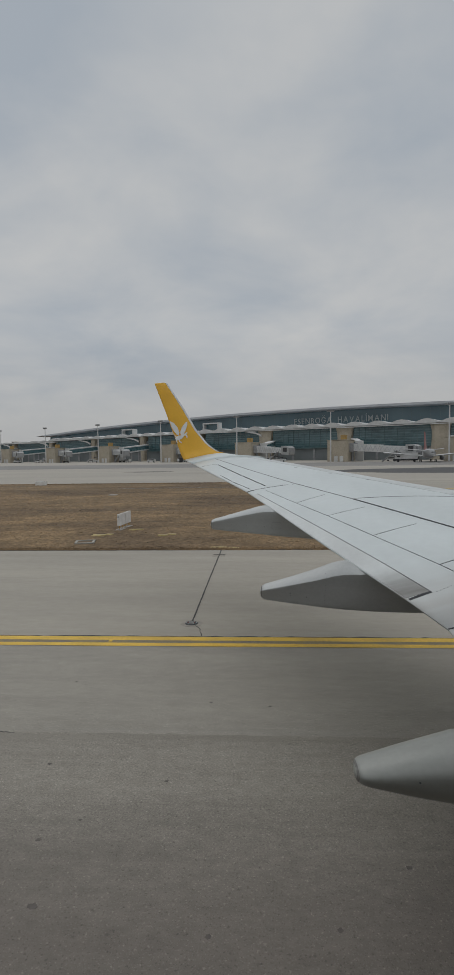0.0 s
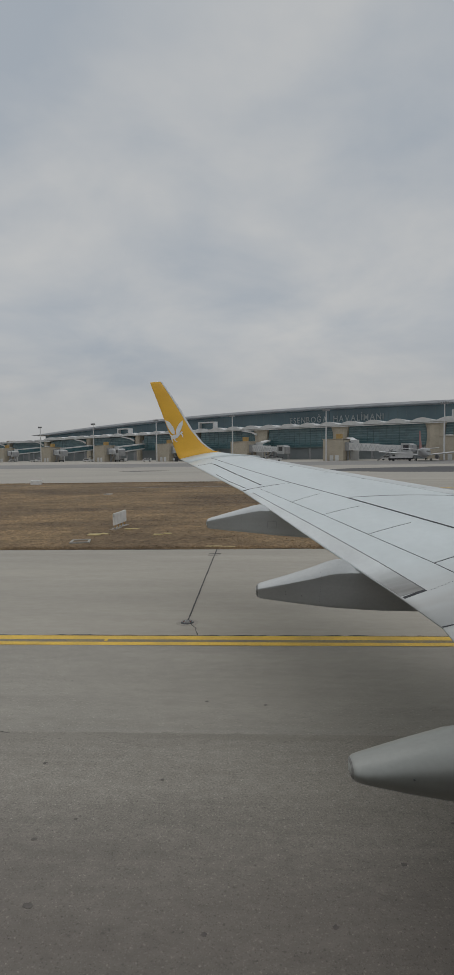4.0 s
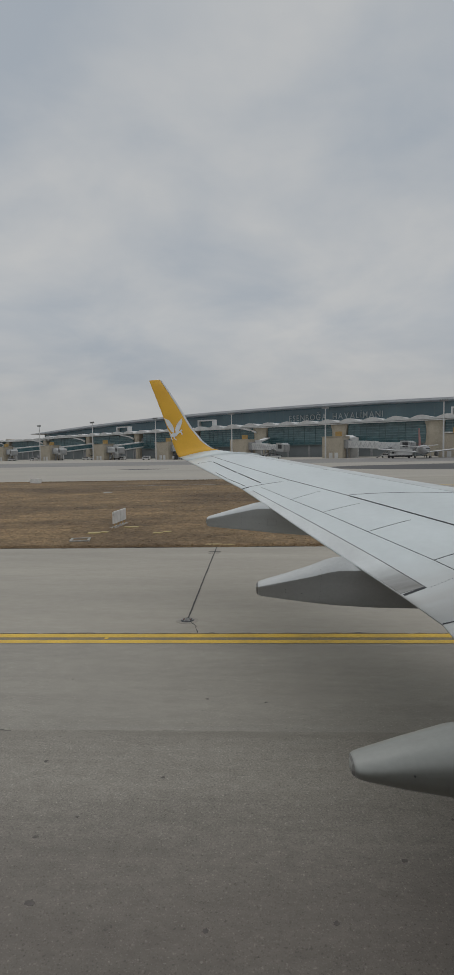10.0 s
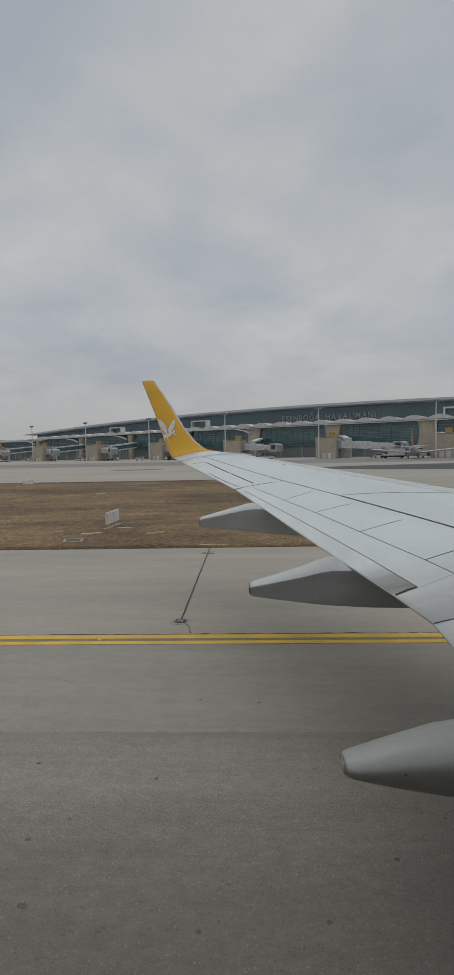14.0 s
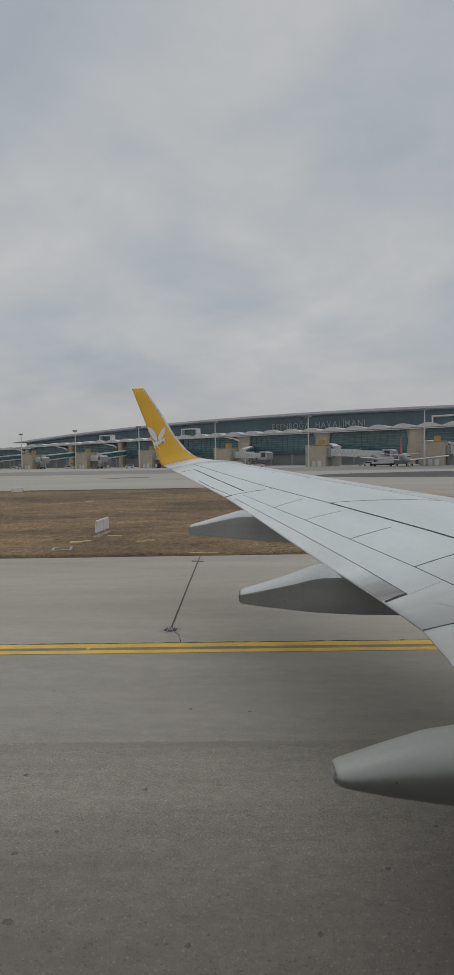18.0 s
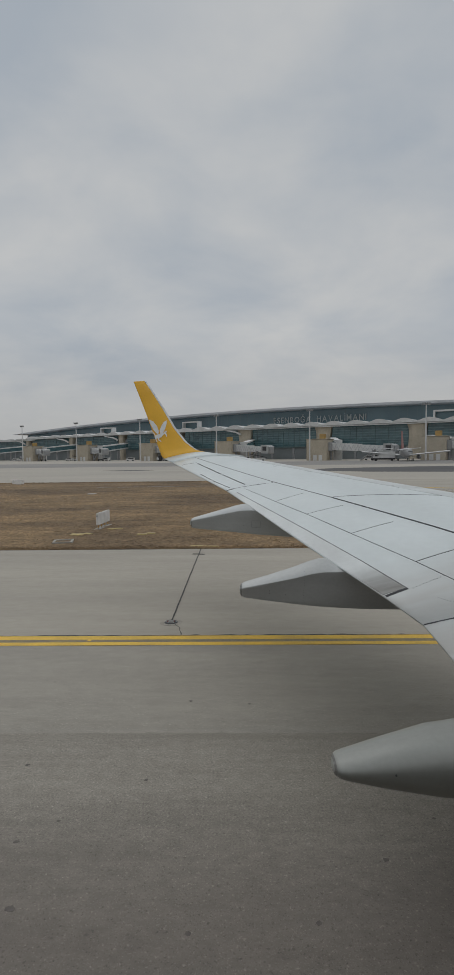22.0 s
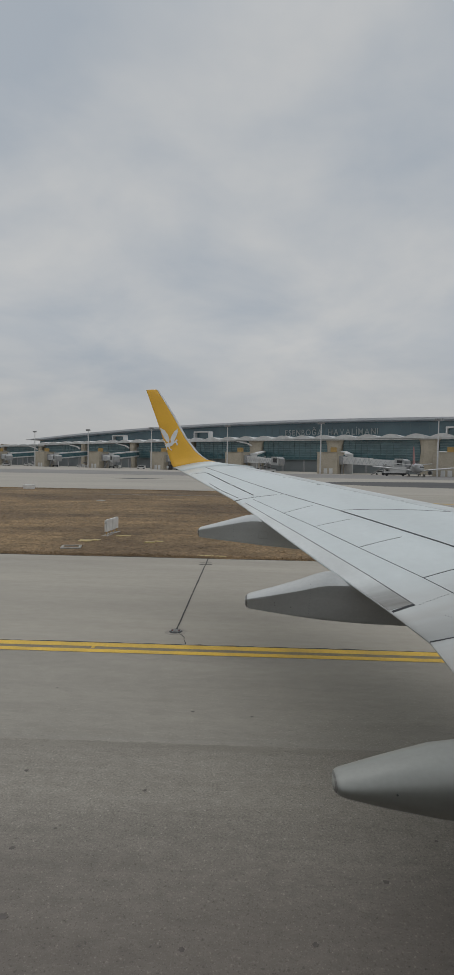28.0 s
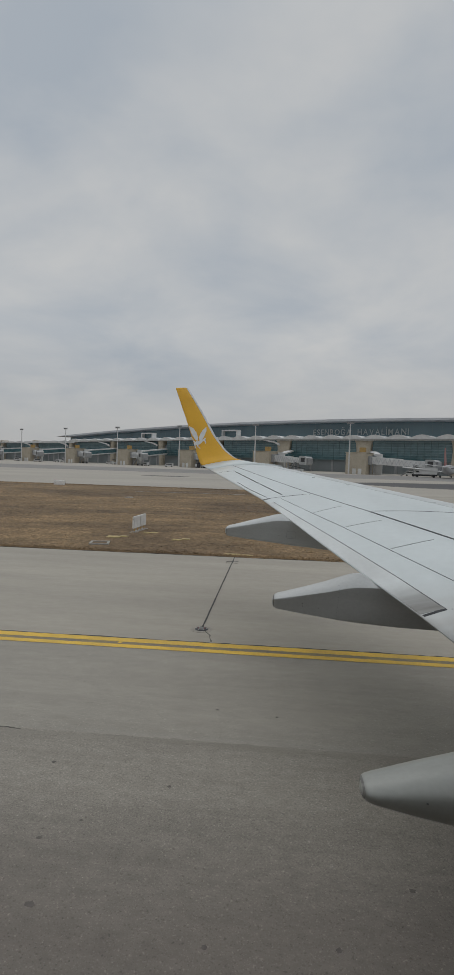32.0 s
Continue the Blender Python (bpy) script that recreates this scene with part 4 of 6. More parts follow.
F3 = fairing(3.15, [(0.553, 1.885, 1.905, 0.06), (0.562, 1.866, 1.928, 0.24), (0.572, 1.850, 1.943, 0.36), (0.592, 1.838, 1.952, 0.44), (0.63, 1.826, 1.962, 0.50), (0.87, 1.782, 2.035, 0.68), (1.17, 1.738, 2.122, 0.85), (1.6, 1.705, 2.18, 1), (2.6, 1.70, 2.2, 1), (4.2, 1.85, 2.22, 0.8)], 0.52, "dark grey canoe-shaped flap fairing with a worn tip", DARK_FAIR, ROUND)
def on_side(fz, outline, width, material, name, label):
    """A thin closed line, given in x and z, laid on the cabin side of a fairing."""
    tree = BVHTree.FromPolygons([v.co for v in fz.data.vertices], [tuple(q.vertices) for q in fz.data.polygons])
    rows = []
    for k, (x, z) in enumerate(outline):
        (xa, za), (xb, zb) = outline[k - 1], outline[(k + 1) % len(outline)]
        d = Vector((xb - xa, zb - za)).normalized() * width / 2
        row = []
        for sgn in (-1, 1):
            px, pz = x - sgn * d.y, z + sgn * d.x
            place = tree.ray_cast(Vector((px, 0, pz)), Vector((0, 1, 0)))[0]
            if place is None:
                return
            row.append(place + Vector((0, -0.003, 0)))
        rows.append(row)
    bm = NB()
    vs = [[bm.verts.new(p) for p in row] + [bm.verts.new(row[0] + Vector((0, 0.006, 0)))] for row in rows]
    for a, b in zip(vs, vs[1:] + vs[:1]):
        bm.faces.new((a[0], b[0], b[1], a[1]))
        bm.faces.new((a[0], a[2], b[2], b[0]))
    part(name, bm, material, fz, label)


def rounded(cx, cz, w, h, n=28):
    return [(cx + w * max(-1, min(1, 1.3 * math.cos(2 * math.pi * k / n))), cz + h * max(-1, min(1, 1.3 * math.sin(2 * math.pi * k / n)))) for k in range(n)]


on_side(F1, rounded(0.30, 2.62, 0.075, 0.06), 0.005, RIVET, "hatch_seam", "fine seam of a small hatch")
for fz, pts in ((F2, ((0.34, 2.27), (0.345, 2.235), (0.52, 2.22))), (F1, ((-0.45, 2.64), (0.1, 2.6)))):
    for x, z in pts:
        on_side(fz, rounded(x, z, 0.004, 0.004, 8), 0.004, FINE, "fastener", "")
for fz, x, zs in ((F2, 0.72, [2.15 + 0.032 * k for k in range(12)]), (F1, -0.2, [2.54 + 0.042 * k for k in range(7)])):
    for z in zs:
        on_side(fz, rounded(x, z, 0.0025, 0.0025, 8), 0.004, RIVET, "rivet", "")
bm = NB()
tube(bm, (0.89, 3.1, 1.945), (0.89, 2.966, 1.945), 0.006, n=8)
part("drain_hole", bm, SEAM, F3, "small dark drain hole")

# unseen engine nacelle ahead of the inner wing, added to shade the ground
bm = NB()
loft(bm, [[Vector((x, 2.95 + r * math.cos(2 * math.pi * k / 32), 1.42 + 0.94 * r * math.sin(2 * math.pi * k / 32))) for k in range(32)] for x, r in ((4.1, 0.62), (5.2, 0.88), (6.5, 1.04), (7.6, 1.06), (8.2, 0.98), (8.32, 0.88))])
nac = part("engine_nacelle", bm, HULL, aircraft, "plain white engine nacelle, unseen, added for its shade", smooth=True)
bm = NB()
box(bm, 4.6, 7.4, 2.87, 3.03, 2.2, 2.55, 0.03)
part("pylon", bm, HULL, nac)

# cabin tube behind the window, and the wheels
bm = NB()
rings = []
for x, r, dz in ((-17.0, 0.25, 0.9), (-12.0, 1.0, 0.6), (-7.0, 1.7, 0.12), (-4.0, 1.88, 0), (0, 1.88, 0), (4, 1.88, 0), (10, 1.88, 0), (16, 1.88, 0), (18.2, 1.5, -0.15), (19.8, 0.8, -0.4), (20.4, 0.15, -0.5)):
    rings.append([Vector((x, -1.99 + r * math.cos(2 * math.pi * k / 40), 3.3 + dz + r * math.sin(2 * math.pi * k / 40))) for k in range(40)])
loft(bm, rings)
part("fuselage", bm, HULL, aircraft, "plain white cabin tube", smooth=True)
for x, y, r, top in ((4.2, 0.9, 0.56, 2.2), (4.2, -4.9, 0.56, 2.2), (16.5, -1.99, 0.34, 1.6)):
    bm = NB()
    tube(bm, (x, y, r), (x, y if abs(y + 2) < 1 else y * 0.9 - 0.2, top), 0.09)
    leg = part("landing_gear", bm, STEEL, aircraft)
    for s in (-0.32, 0.32):
        bm = NB()
        tube(bm, (x, y + s - 0.13, r), (x, y + s + 0.13, r), r, n=28)
        part("tyre", bm, RUBBER, leg)
bm = NB()
loft(bm, [[Vector((p.x, -1.99 - (p.y + 1.99), p.z)) for p in section(y)] for y in (-0.6, 4.28)])
part("far_inner_wing", bm, WING, aircraft)

# ---- the terminal: a local frame with x along the pier, y towards the apron ----
ALONG, OUT = Vector((-0.857, 0.515, 0)), Vector((-0.515, -0.857, 0))
SITE = Matrix(((ALONG.x, OUT.x, 0, 33.6), (ALONG.y, OUT.y, 0, 259.7), (0, 0, 1, 0), (0, 0, 0, 1)))
GROW = 1.157     # the terminal is drawn on a module of 46 m; its bays measure 53 m
BAY = 45.9
FACE = -50.0      # the glazed front of the pier
HALL = -95.0      # the glazed front of the main hall


def site(x, y, z=0, turn=0):
    return SITE @ pose(x * GROW, y * GROW, z, 0, 0, turn)


def grown(ob):
    """Brings a thing's parts from the module to their true size."""
    for o in ob.children_recursive:
        o.data.transform(Matrix.Scale(GROW, 4))
    return ob


def canopy_z(x):
    return 17.0 - max(0.0, x - 60) * 0.0105


terminal = thing("terminal_building", "long airport terminal with teal glass and beige stone pylons", "terminal", kind="structure", at=SITE)
bm = NB()
box(bm, -150, 420, FACE - 26, FACE - 0.6, 0, 13.2)
part("wall", bm, SOFFIT, terminal, "dark inner wall behind the glass")
for k in range(-3, 9):
    p0, p1 = BAY * k + 12 + 4.2, BAY * (k + 1) + 12 - 4.2
    zt = canopy_z((p0 + p1) / 2) - 0.5
    for j in range(3):
        a, b = p0 + (p1 - p0) * j / 3, p0 + (p1 - p0) * (j + 1) / 3
        bm = NB()
        box(bm, a, b - 0.05, FACE - 0.3, FACE, 6.7, zt)
        win = part("window", bm, GLASS, terminal)
        for i in range(1, 8):
            bm = NB()
            z = 6.7 + (zt - 6.7) * i / 8
            box(bm, a, b, FACE + 0.002, FACE + 0.22, z - 0.11, z + 0.11)
            part("transom", bm, TRANSOM, win)
        for i in range(4):
            bm = NB()
            x = a + (b - a) * i / 4
            box(bm, x - 0.07, x + 0.07, FACE + 0.004, FACE + 0.16, 6.7, zt)
            part("mullion", bm, FRAME, win)
        bm = NB()
        box(bm, a, b - 0.3, FACE - 2.2, FACE - 2.0, 0, 6.0)
        low = part("window", bm, GROUND_GLASS, terminal, "ground-floor glazing in shade")
        for i in range(3):
            bm = NB()
            x = a + (b - a) * (i + 0.5) / 3
            box(bm, x - 0.12, x + 0.12, FACE - 1.95, FACE - 1.7, 0, 6.0)
            part("mullion", bm, FRAME, low)
        bm = NB()
        box(bm, a + 0.1, a + 1.3, FACE - 1.4, FACE - 0.3, 0, 6.1, 0.1)
        part("column", bm, GREYM, terminal)
    bm = NB()
    box(bm, p0 - 0.5, p1 + 0.5, FACE - 2.6, FACE + 0.35, 6.1, 6.7)
    part("floor_band", bm, FRAME, terminal)
for k in range(-3, 9):
    x, zt = BAY * k + 12, canopy_z(BAY * k + 12) - 0.2
    bm = NB()
    loft(bm, [[Vector((x + s * w, FACE + o, z)) for s, o in ((-1, -3.5), (1, -3.5), (1, 1.4), (0.6, 2.2), (-0.6, 2.2), (-1, 1.4))] for z, w in [(z, w * (1.0 if k < 2 else 0.5)) for z, w in ((0, 4.2), (4, 4.2), (8, 3.9), (11, 3.6), (14, 3.9), (16, 4.5), (zt, 4.9))]])
    part("stone_pylon", bm, STONE, terminal, "beige stone-clad pylon")

# slanting white blades where the canopy meets the far pylons
for k in range(1, 9):
    x, zt = BAY * k + 12, canopy_z(BAY * k + 12) - 0.3
    bm = NB()
    loft(bm, [[Vector((x + dx, FACE + 2.4 + o, z)) for o, z in ((0, zt - dz), (0.9, zt - dz), (0.9, zt - dz - h), (0, zt - dz - h))] for dx, dz, h in ((13.0, 0.0, 0.5), (5.0, 1.2, 0.8), (1.5, 2.6, 0.9))])
    part("canopy_blade", bm, WHITE, terminal, "slanting white roof blade")

# scalloped white canopy along the pier
seg = BAY / 4
for k in range(-12, 36):
    x0 = seg * k + 12
    z, h = canopy_z(x0), (1.55 if x0 < 235 else 0.45)
    bm = NB()
    top, bot = [], []
    for i in range(9):
        f = i / 8
        zz = z + h * math.sin(math.pi * f) ** 1.3
        top.append((x0 + seg * f, zz + 0.35))
        bot.append((x0 + seg * f, z - 0.25))
    rings = [[Vector((x, y, zz)) for x, zz in top + bot[::-1]] for y in (FACE - 26, FACE + 3.2)]
    loft(bm, rings)
    part("canopy_shell", bm, WHITE, terminal, "white arched roof shell")
bm = NB()
box(bm, -150, 235, FACE + 2.4, FACE + 3.3, 16.1, 16.5)
part("gutter", bm, WHITE, terminal)
bm = NB()
box(bm, 235, 420, FACE - 3, FACE + 3.25, 14.0, 14.6)
part("gutter", bm, WHITE, terminal)

# portal frames on the pier's roof
for x, w, z0, z1 in ((96, 5.6, 16.8, 22.4), (164, 5.2, 16.2, 21.2), (28 - 74, 5.5, 17, 22)):
    bm = NB()
    box(bm, x - w, x - w + 0.65, FACE - 4, FACE, z0, z1)
    box(bm, x + w - 0.65, x + w, FACE - 4, FACE, z0, z1)
    box(bm, x - w + 0.65, x + w - 0.65, FACE - 4, FACE, z1 - 0.7, z1)
    po = part("roof_portal", bm, WHITE, terminal, "white portal frame on the roof")
    bm = NB()
    box(bm, x - w + 0.65, x + w - 0.65, FACE - 3, FACE - 2.8, z0, z1 - 0.7)
    part("pane", bm, CLERE, po)


# the main hall behind, under one long curved roof
def roof_z(x):
    return 30.6 - ((x - 50) / 261) ** 2 * 9.0


bm = NB()
rings = []
for i in range(49):
    x = -190 + i * (311 + 190) / 48
    z = roof_z(x)
    t = 1.7 if x < 290 else 1.7 * max(0.15, (311 - x) / 21)
    rings.append([Vector((x, HALL + 8, z - t * 0.75)), Vector((x, HALL + 8, z)), Vector((x, HALL - 60, z + 2.2)), Vector((x, HALL - 110, z + 1.5)), Vector((x, HALL - 110, z - 0.5)), Vector((x, HALL + 5.0, z - t))])
loft(bm, rings)
part("main_roof", bm, ROOF, terminal, "long curved grey metal roof")
bm = NB()
rings = []
for i in range(49):
    x = -190 + i * (302 + 190) / 48
    rings.append([Vector((x, HALL, 12)), Vector((x, HALL, roof_z(x) - 1.4)), Vector((x, HALL - 0.5, roof_z(x) - 1.4)), Vector((x, HALL - 0.5, 12))])
loft(bm, rings)
cle = part("clerestory", bm, CLERE, terminal, "dark glazed band below the curved roof")
for i in range(96):
    x = -185 + i * 5.05
    bm = NB()
    box(bm, x - 0.04, x + 0.04, HALL + 0.003, HALL + 0.06, 16, roof_z(x) - 1.5)
    part("mullion", bm, FRAME, cle)
bm = NB()
box(bm, -190, 296, HALL - 108, HALL - 1, 0, 16)
part("hall_wall", bm, SOFFIT, terminal)
bm = NB()
box(bm, -190, 300, HALL - 20, FACE - 26.5, 14.8, 15.6)
part("link_roof", bm, ROOF, terminal)

# the name over the hall, letter by letter
sign = thing("terminal_sign", "large grey letters naming the airport on the glass band", "sign", at=SITE)


def lettering(words, x_left, x_right, z, size):
    made, pen = [], 0.0
    for ch in words:
        if ch == " ":
            pen += 0.75
            continue
        cu = bpy.data.curves.new("letter", "FONT")
        cu.body, cu.size, cu.extrude, cu.offset = ("I" if ch == "İ" else ch), 1.0, 0.02, 0.004
        tmp = new("letter", cu)
        bpy.context.view_layer.update()
        me = bpy.data.meshes.new_from_object(tmp.evaluated_get(bpy.context.evaluated_depsgraph_get()))
        bpy.data.objects.remove(tmp)
        xs = [v.co.x for v in me.vertices]
        if ch == "İ":
            b2 = NB()
            b2.from_mesh(me)
            mid = (min(xs) + max(xs)) / 2
            box(b2, mid - 0.055, mid + 0.055, 0.78, 0.89, -0.02, 0.02)
            b2.to_mesh(me)
            b2.free()
        made.append((me, pen - min(xs)))
        pen += max(xs) - min(xs) + 0.2
    wide = (x_left - x_right) / pen
    for me, at in made:
        for v in me.vertices:
            v.co = Vector((x_left - (v.co.x + at) * wide, HALL + 0.5 + v.co.z * 4, z + v.co.y * size))
        me.materials.clear()
        me.materials.append(LETTER)
        ob = new("letter", me)
        ob.parent = sign


lettering("ESENBOĞA HAVALİMANI", 63.4, 3.6, 21.7, 5.1)
grown(terminal)
grown(sign)

# ---- gate nodes, inclined walkways, light masts and boarding bridges ----
def gate_node():
    g = thing("gate_house", "square beige stone gate house on the apron", "gate house", group="gate houses along the pier")
    bm = NB()
    box(bm, -8.9, 0, -8, 0, 0, 8.7, 0.12)
    part("wall", bm, STONE, g)
    bm = NB()
    box(bm, -9.1, 0.2, -8.2, 0.2, 8.704, 9.0, 0.05)
    part("parapet", bm, STONE, g)
    bm = NB()
    box(bm, -6.6, -4.4, -5.5, -3.5, 9.004, 11.0, 0.1)
    part("plant_box", bm, OCHRE, g, "ochre rooftop box")
    bm = NB()
    box(bm, -8.96, -8.7, -5.6, -2.4, 4.3, 7.4)
    part("door", bm, DARKM, g)
    for x in (-7.0, -4.6):
        bm = NB()
        box(bm, x, x + 1.5, 0.004, 0.12, 0, 2.3, 0.02)
        part("cabinet", bm, WHITE, g)
    return g


def walkway():
    """Glazed walkway that climbs from the gate house to the pylon."""
    w = thing("fixed_walkway", "inclined glazed walkway with white edges", "walkway", group="walkways to the gates")
    a0, b0 = Vector((-11.4, -7, 4.7)), Vector((6.6, FACE + 2.4, 7.2))
    for nm, off, h, wd, m in (("floor_beam", 0, 0.7, 1.6, WHITE), ("glazing", 0.7, 2.2, 1.45, GLASS), ("roof_beam", 2.9, 0.65, 1.6, WHITE)):
        bm = NB()
        loft(bm, [[p + Vector((sx * wd, 0, z)) for sx, z in ((-1, off), (1, off), (1, off + h), (-1, off + h))] for p in (a0, b0)])
        gl = part(nm, bm, m, w)
        if nm == "glazing":
            for i in range(1, 9):
                p = a0 + (b0 - a0) * i / 9
                bm = NB()
                box(bm, p.x - 1.48, p.x + 1.48, p.y - 0.1, p.y + 0.1, p.z + 0.705, p.z + 2.895)
                part("post", bm, FRAME, gl)
    bm = NB()
    box(bm, a0.x - 1.7, a0.x + 1.7, a0.y - 0.1, a0.y + 0.5, 0, a0.z + 3.8, 0.04)
    part("end_wall", bm, WHITE, w)
    bm = NB()
    box(bm, a0.x + 1.702, -8.902, a0.y - 0.8, a0.y + 0.3, a0.z + 0.2, a0.z + 3.2)
    part("link", bm, GLASS, w)
    for f in (0.35, 0.7):
        p = a0 + (b0 - a0) * f
        bm = NB()
        tube(bm, (p.x, p.y, 0), (p.x, p.y, p.z + 0.02), 0.45)
        part("column", bm, GREYM, w)
    return w


def mast():
    m = thing("light_mast", "tall white apron floodlight mast", "light mast", group="masts along the apron")
    bm = NB()
    tube(bm, (0, 0, 0), (0, 0, 20.4), 0.34, 0.2, 12)
    part("pole", bm, WHITE, m)
    bm = NB()
    box(bm, -1.5, 1.5, -0.2, 0.2, 20.3, 20.7)
    head = part("crossbar", bm, GREYM, m)
    for x in (-1.3, -0.5, 0.3, 1.1):
        bm = NB()
        box(bm, x - 0.25, x + 0.3, -0.1, 0.55, 20.702, 21.15, 0.05)
        part("floodlight", bm, GREYM, head)
    return m


def bridge(length=27.0):
    b = thing("boarding_bridge", "white telescopic boarding bridge on wheeled legs" if length > 20 else "retracted white boarding bridge on wheeled legs", "boarding bridge", group="boarding bridges")
    bm = NB()
    tube(bm, (0, 0, 0), (0, 0, 3.9), 0.5, n=12)
    part("rotunda_column", bm, GREYM, b)
    bm = NB()
    tube(bm, (0, 0, 3.9), (0, 0, 7.5), 2.1, n=16)
    part("rotunda", bm, GREYM, b)
    l1 = length * 0.55
    for nm, x0, x1, hw, z0, z1 in (("outer_tunnel", 1.6, l1, 1.6, 4.3, 7.2), ("inner_tunnel", l1 - 1, length, 1.35, 4.5, 6.9)):
        bm = NB()
        box(bm, -x1, -x0, -hw, hw, z0, z1, 0.06)
        tn = part(nm, bm, WHITE, b)
        n = 6
        for i in range(n):
            xa, xb = -(x0 + (x1 - x0) * i / n), -(x0 + (x1 - x0) * (i + 0.5) / n)
            xc = -(x0 + (x1 - x0) * (i + 1) / n)
            for p, q in ((xa, xb), (xb, xc)):
                bm = NB()
                up_, dn = (z1 - 0.4, z0 + 0.4) if p == xa else (z0 + 0.4, z1 - 0.4)
                tube(bm, (p, hw + 0.05, up_), (q, hw + 0.05, dn), 0.10, n=5)
                part("brace", bm, ROOF, tn)
    bm = NB()
    loft(bm, [[Vector((-length + x, s * 2.0, z)) for x, z in ((0, 4.0), (0, 7.6), (-3.0, 7.6), (-4.2, 7.0), (-4.0, 4.0))] for s in (-1, 1)])
    cab = part("cab", bm, CABIN, b)
    bm = NB()
    box(bm, -length - 3.2, -length - 1.0, 2.002, 2.06, 5.2, 7.0)
    part("window", bm, DARKM, cab)
    bm = NB()
    box(bm, -length - 4.7, -length - 3.9, -1.5, 1.5, 4.4, 7.0, 0.1)
    part("bellows", bm, GREYM, cab)
    x = -length * 0.8
    for s in (-1.2, 1.2):
        bm = NB()
        box(bm, x - 0.25, x + 0.25, s - 0.25, s + 0.25, 0.9, 4.5, 0.03)
        part("lift_column", bm, GREYM, b)
        bm = NB()
        tube(bm, (x, s - 0.25, 0.55), (x, s + 0.25, 0.55), 0.55, n=14)
        part("wheel", bm, RUBBER, b)
    bm = NB()
    box(bm, x - 0.4, x + 0.4, -1.4, 1.4, 0.6, 1.0, 0.03)
    part("axle_beam", bm, DARKM, b)
    bm = NB()
    loft(bm, [[Vector((x - 1.5, 1.5 + w, 4.3)), Vector((x - 1.5, 1.5 + w, 4.0)), Vector((x + 4.8, 1.5 + w, 0.0)), Vector((x + 4.8, 1.5 + w, 0.3))] for w in (0, 0.9)])
    part("stairs", bm, GREYM, b)
    # the tunnels slope down towards the cab
    for ob in b.children_recursive:
        if ob.name.split(".")[0] in ("outer_tunnel", "inner_tunnel", "brace", "cab", "window", "bellows"):
            for v in ob.data.vertices:
                v.co.z += 0.045 * v.co.x
    return b


gate0, walk0, mast0, bridge0 = [grown(o) for o in (gate_node(), walkway(), mast(), bridge(25.0))]
gate0.matrix_world, walk0.matrix_world = site(0, 0), site(0, 0)
mast0.matrix_world, bridge0.matrix_world = site(-2.2, 1.6), site(-9.4, -4.0, 0, -14)
short0, mid0 = grown(bridge(13.0)), grown(bridge(17.0))
short0.matrix_world = site(BAY * 2 - 9.4, -4.0, 0, -24)
for k in (-2, -1, 1, 2, 3, 4, 5, 6, 7):
    copy_thing(gate0, site(BAY * k, 0))
    copy_thing(walk0, site(BAY * k, 0))
    copy_thing(mast0, site(BAY * k - 2.2, 1.6))
    if k < 1:
        copy_thing(bridge0, site(BAY * k - 9.4, -4.0, 0, -14))
    elif k == 1:
        mid0.matrix_world = site(BAY - 9.4, -4.0, 0, -14)
    elif k > 2:
        copy_thing(short0, site(BAY * k - 9.4, -4.0, 0, -24))


# ---- vehicles and an airliner at the gates ----
def van(body_mat, length=5.0, high=2.1, wide=1.9, label="white airport service van", cat="van"):
    v = thing("service_van" if length < 8 else "apron_bus", label, cat, group="vehicles on the apron")
    bm = NB()
    loft(bm, [[Vector((x, s * wide / 2, z)) for x, z in ((-length / 2, 0.45), (-length / 2, high), (length * 0.28, high), (length * 0.44, high * 0.62), (length / 2, high * 0.55), (length / 2, 0.45))] for s in (-1, 1)])
    part("body", bm, body_mat, v)
    for s in (-1, 1):
        bm = NB()
        box(bm, -length * 0.4, length * 0.3, s * wide / 2 - 0.02, s * wide / 2 + 0.02, high * 0.58, high * 0.88)
        part("window", bm, DARKM, v)
        for x in (-length * 0.32, length * 0.32):
            bm = NB()
            tube(bm, (x, s * wide / 2 - 0.15, 0.36), (x, s * wide / 2 + 0.08, 0.36), 0.36, n=12)
            part("wheel", bm, RUBBER, v)
    return v


def belt_loader():
    v = thing("baggage_loader", "low white baggage loader with a raised belt", "loader", group="vehicles on the apron")
    bm = NB()
    box(bm, -3.4, 3.4, -1.0, 1.0, 0.5, 1.5, 0.1)
    part("chassis", bm, WHITE, v)
    bm = NB()
    loft(bm, [[Vector((-4, s, 1.55)), Vector((-4, s, 1.85)), Vector((4.4, s, 3.6)), Vector((4.4, s, 3.3))] for s in (-0.6, 0.6)])
    part("belt", bm, DARKM, v)
    for s in (-1, 1):
        for x in (-2.2, 2.2):
            bm = NB()
            tube(bm, (x, s * 0.9, 0.42), (x, s * 1.15, 0.42), 0.42, n=12)
            part("wheel", bm, RUBBER, v)
    return v


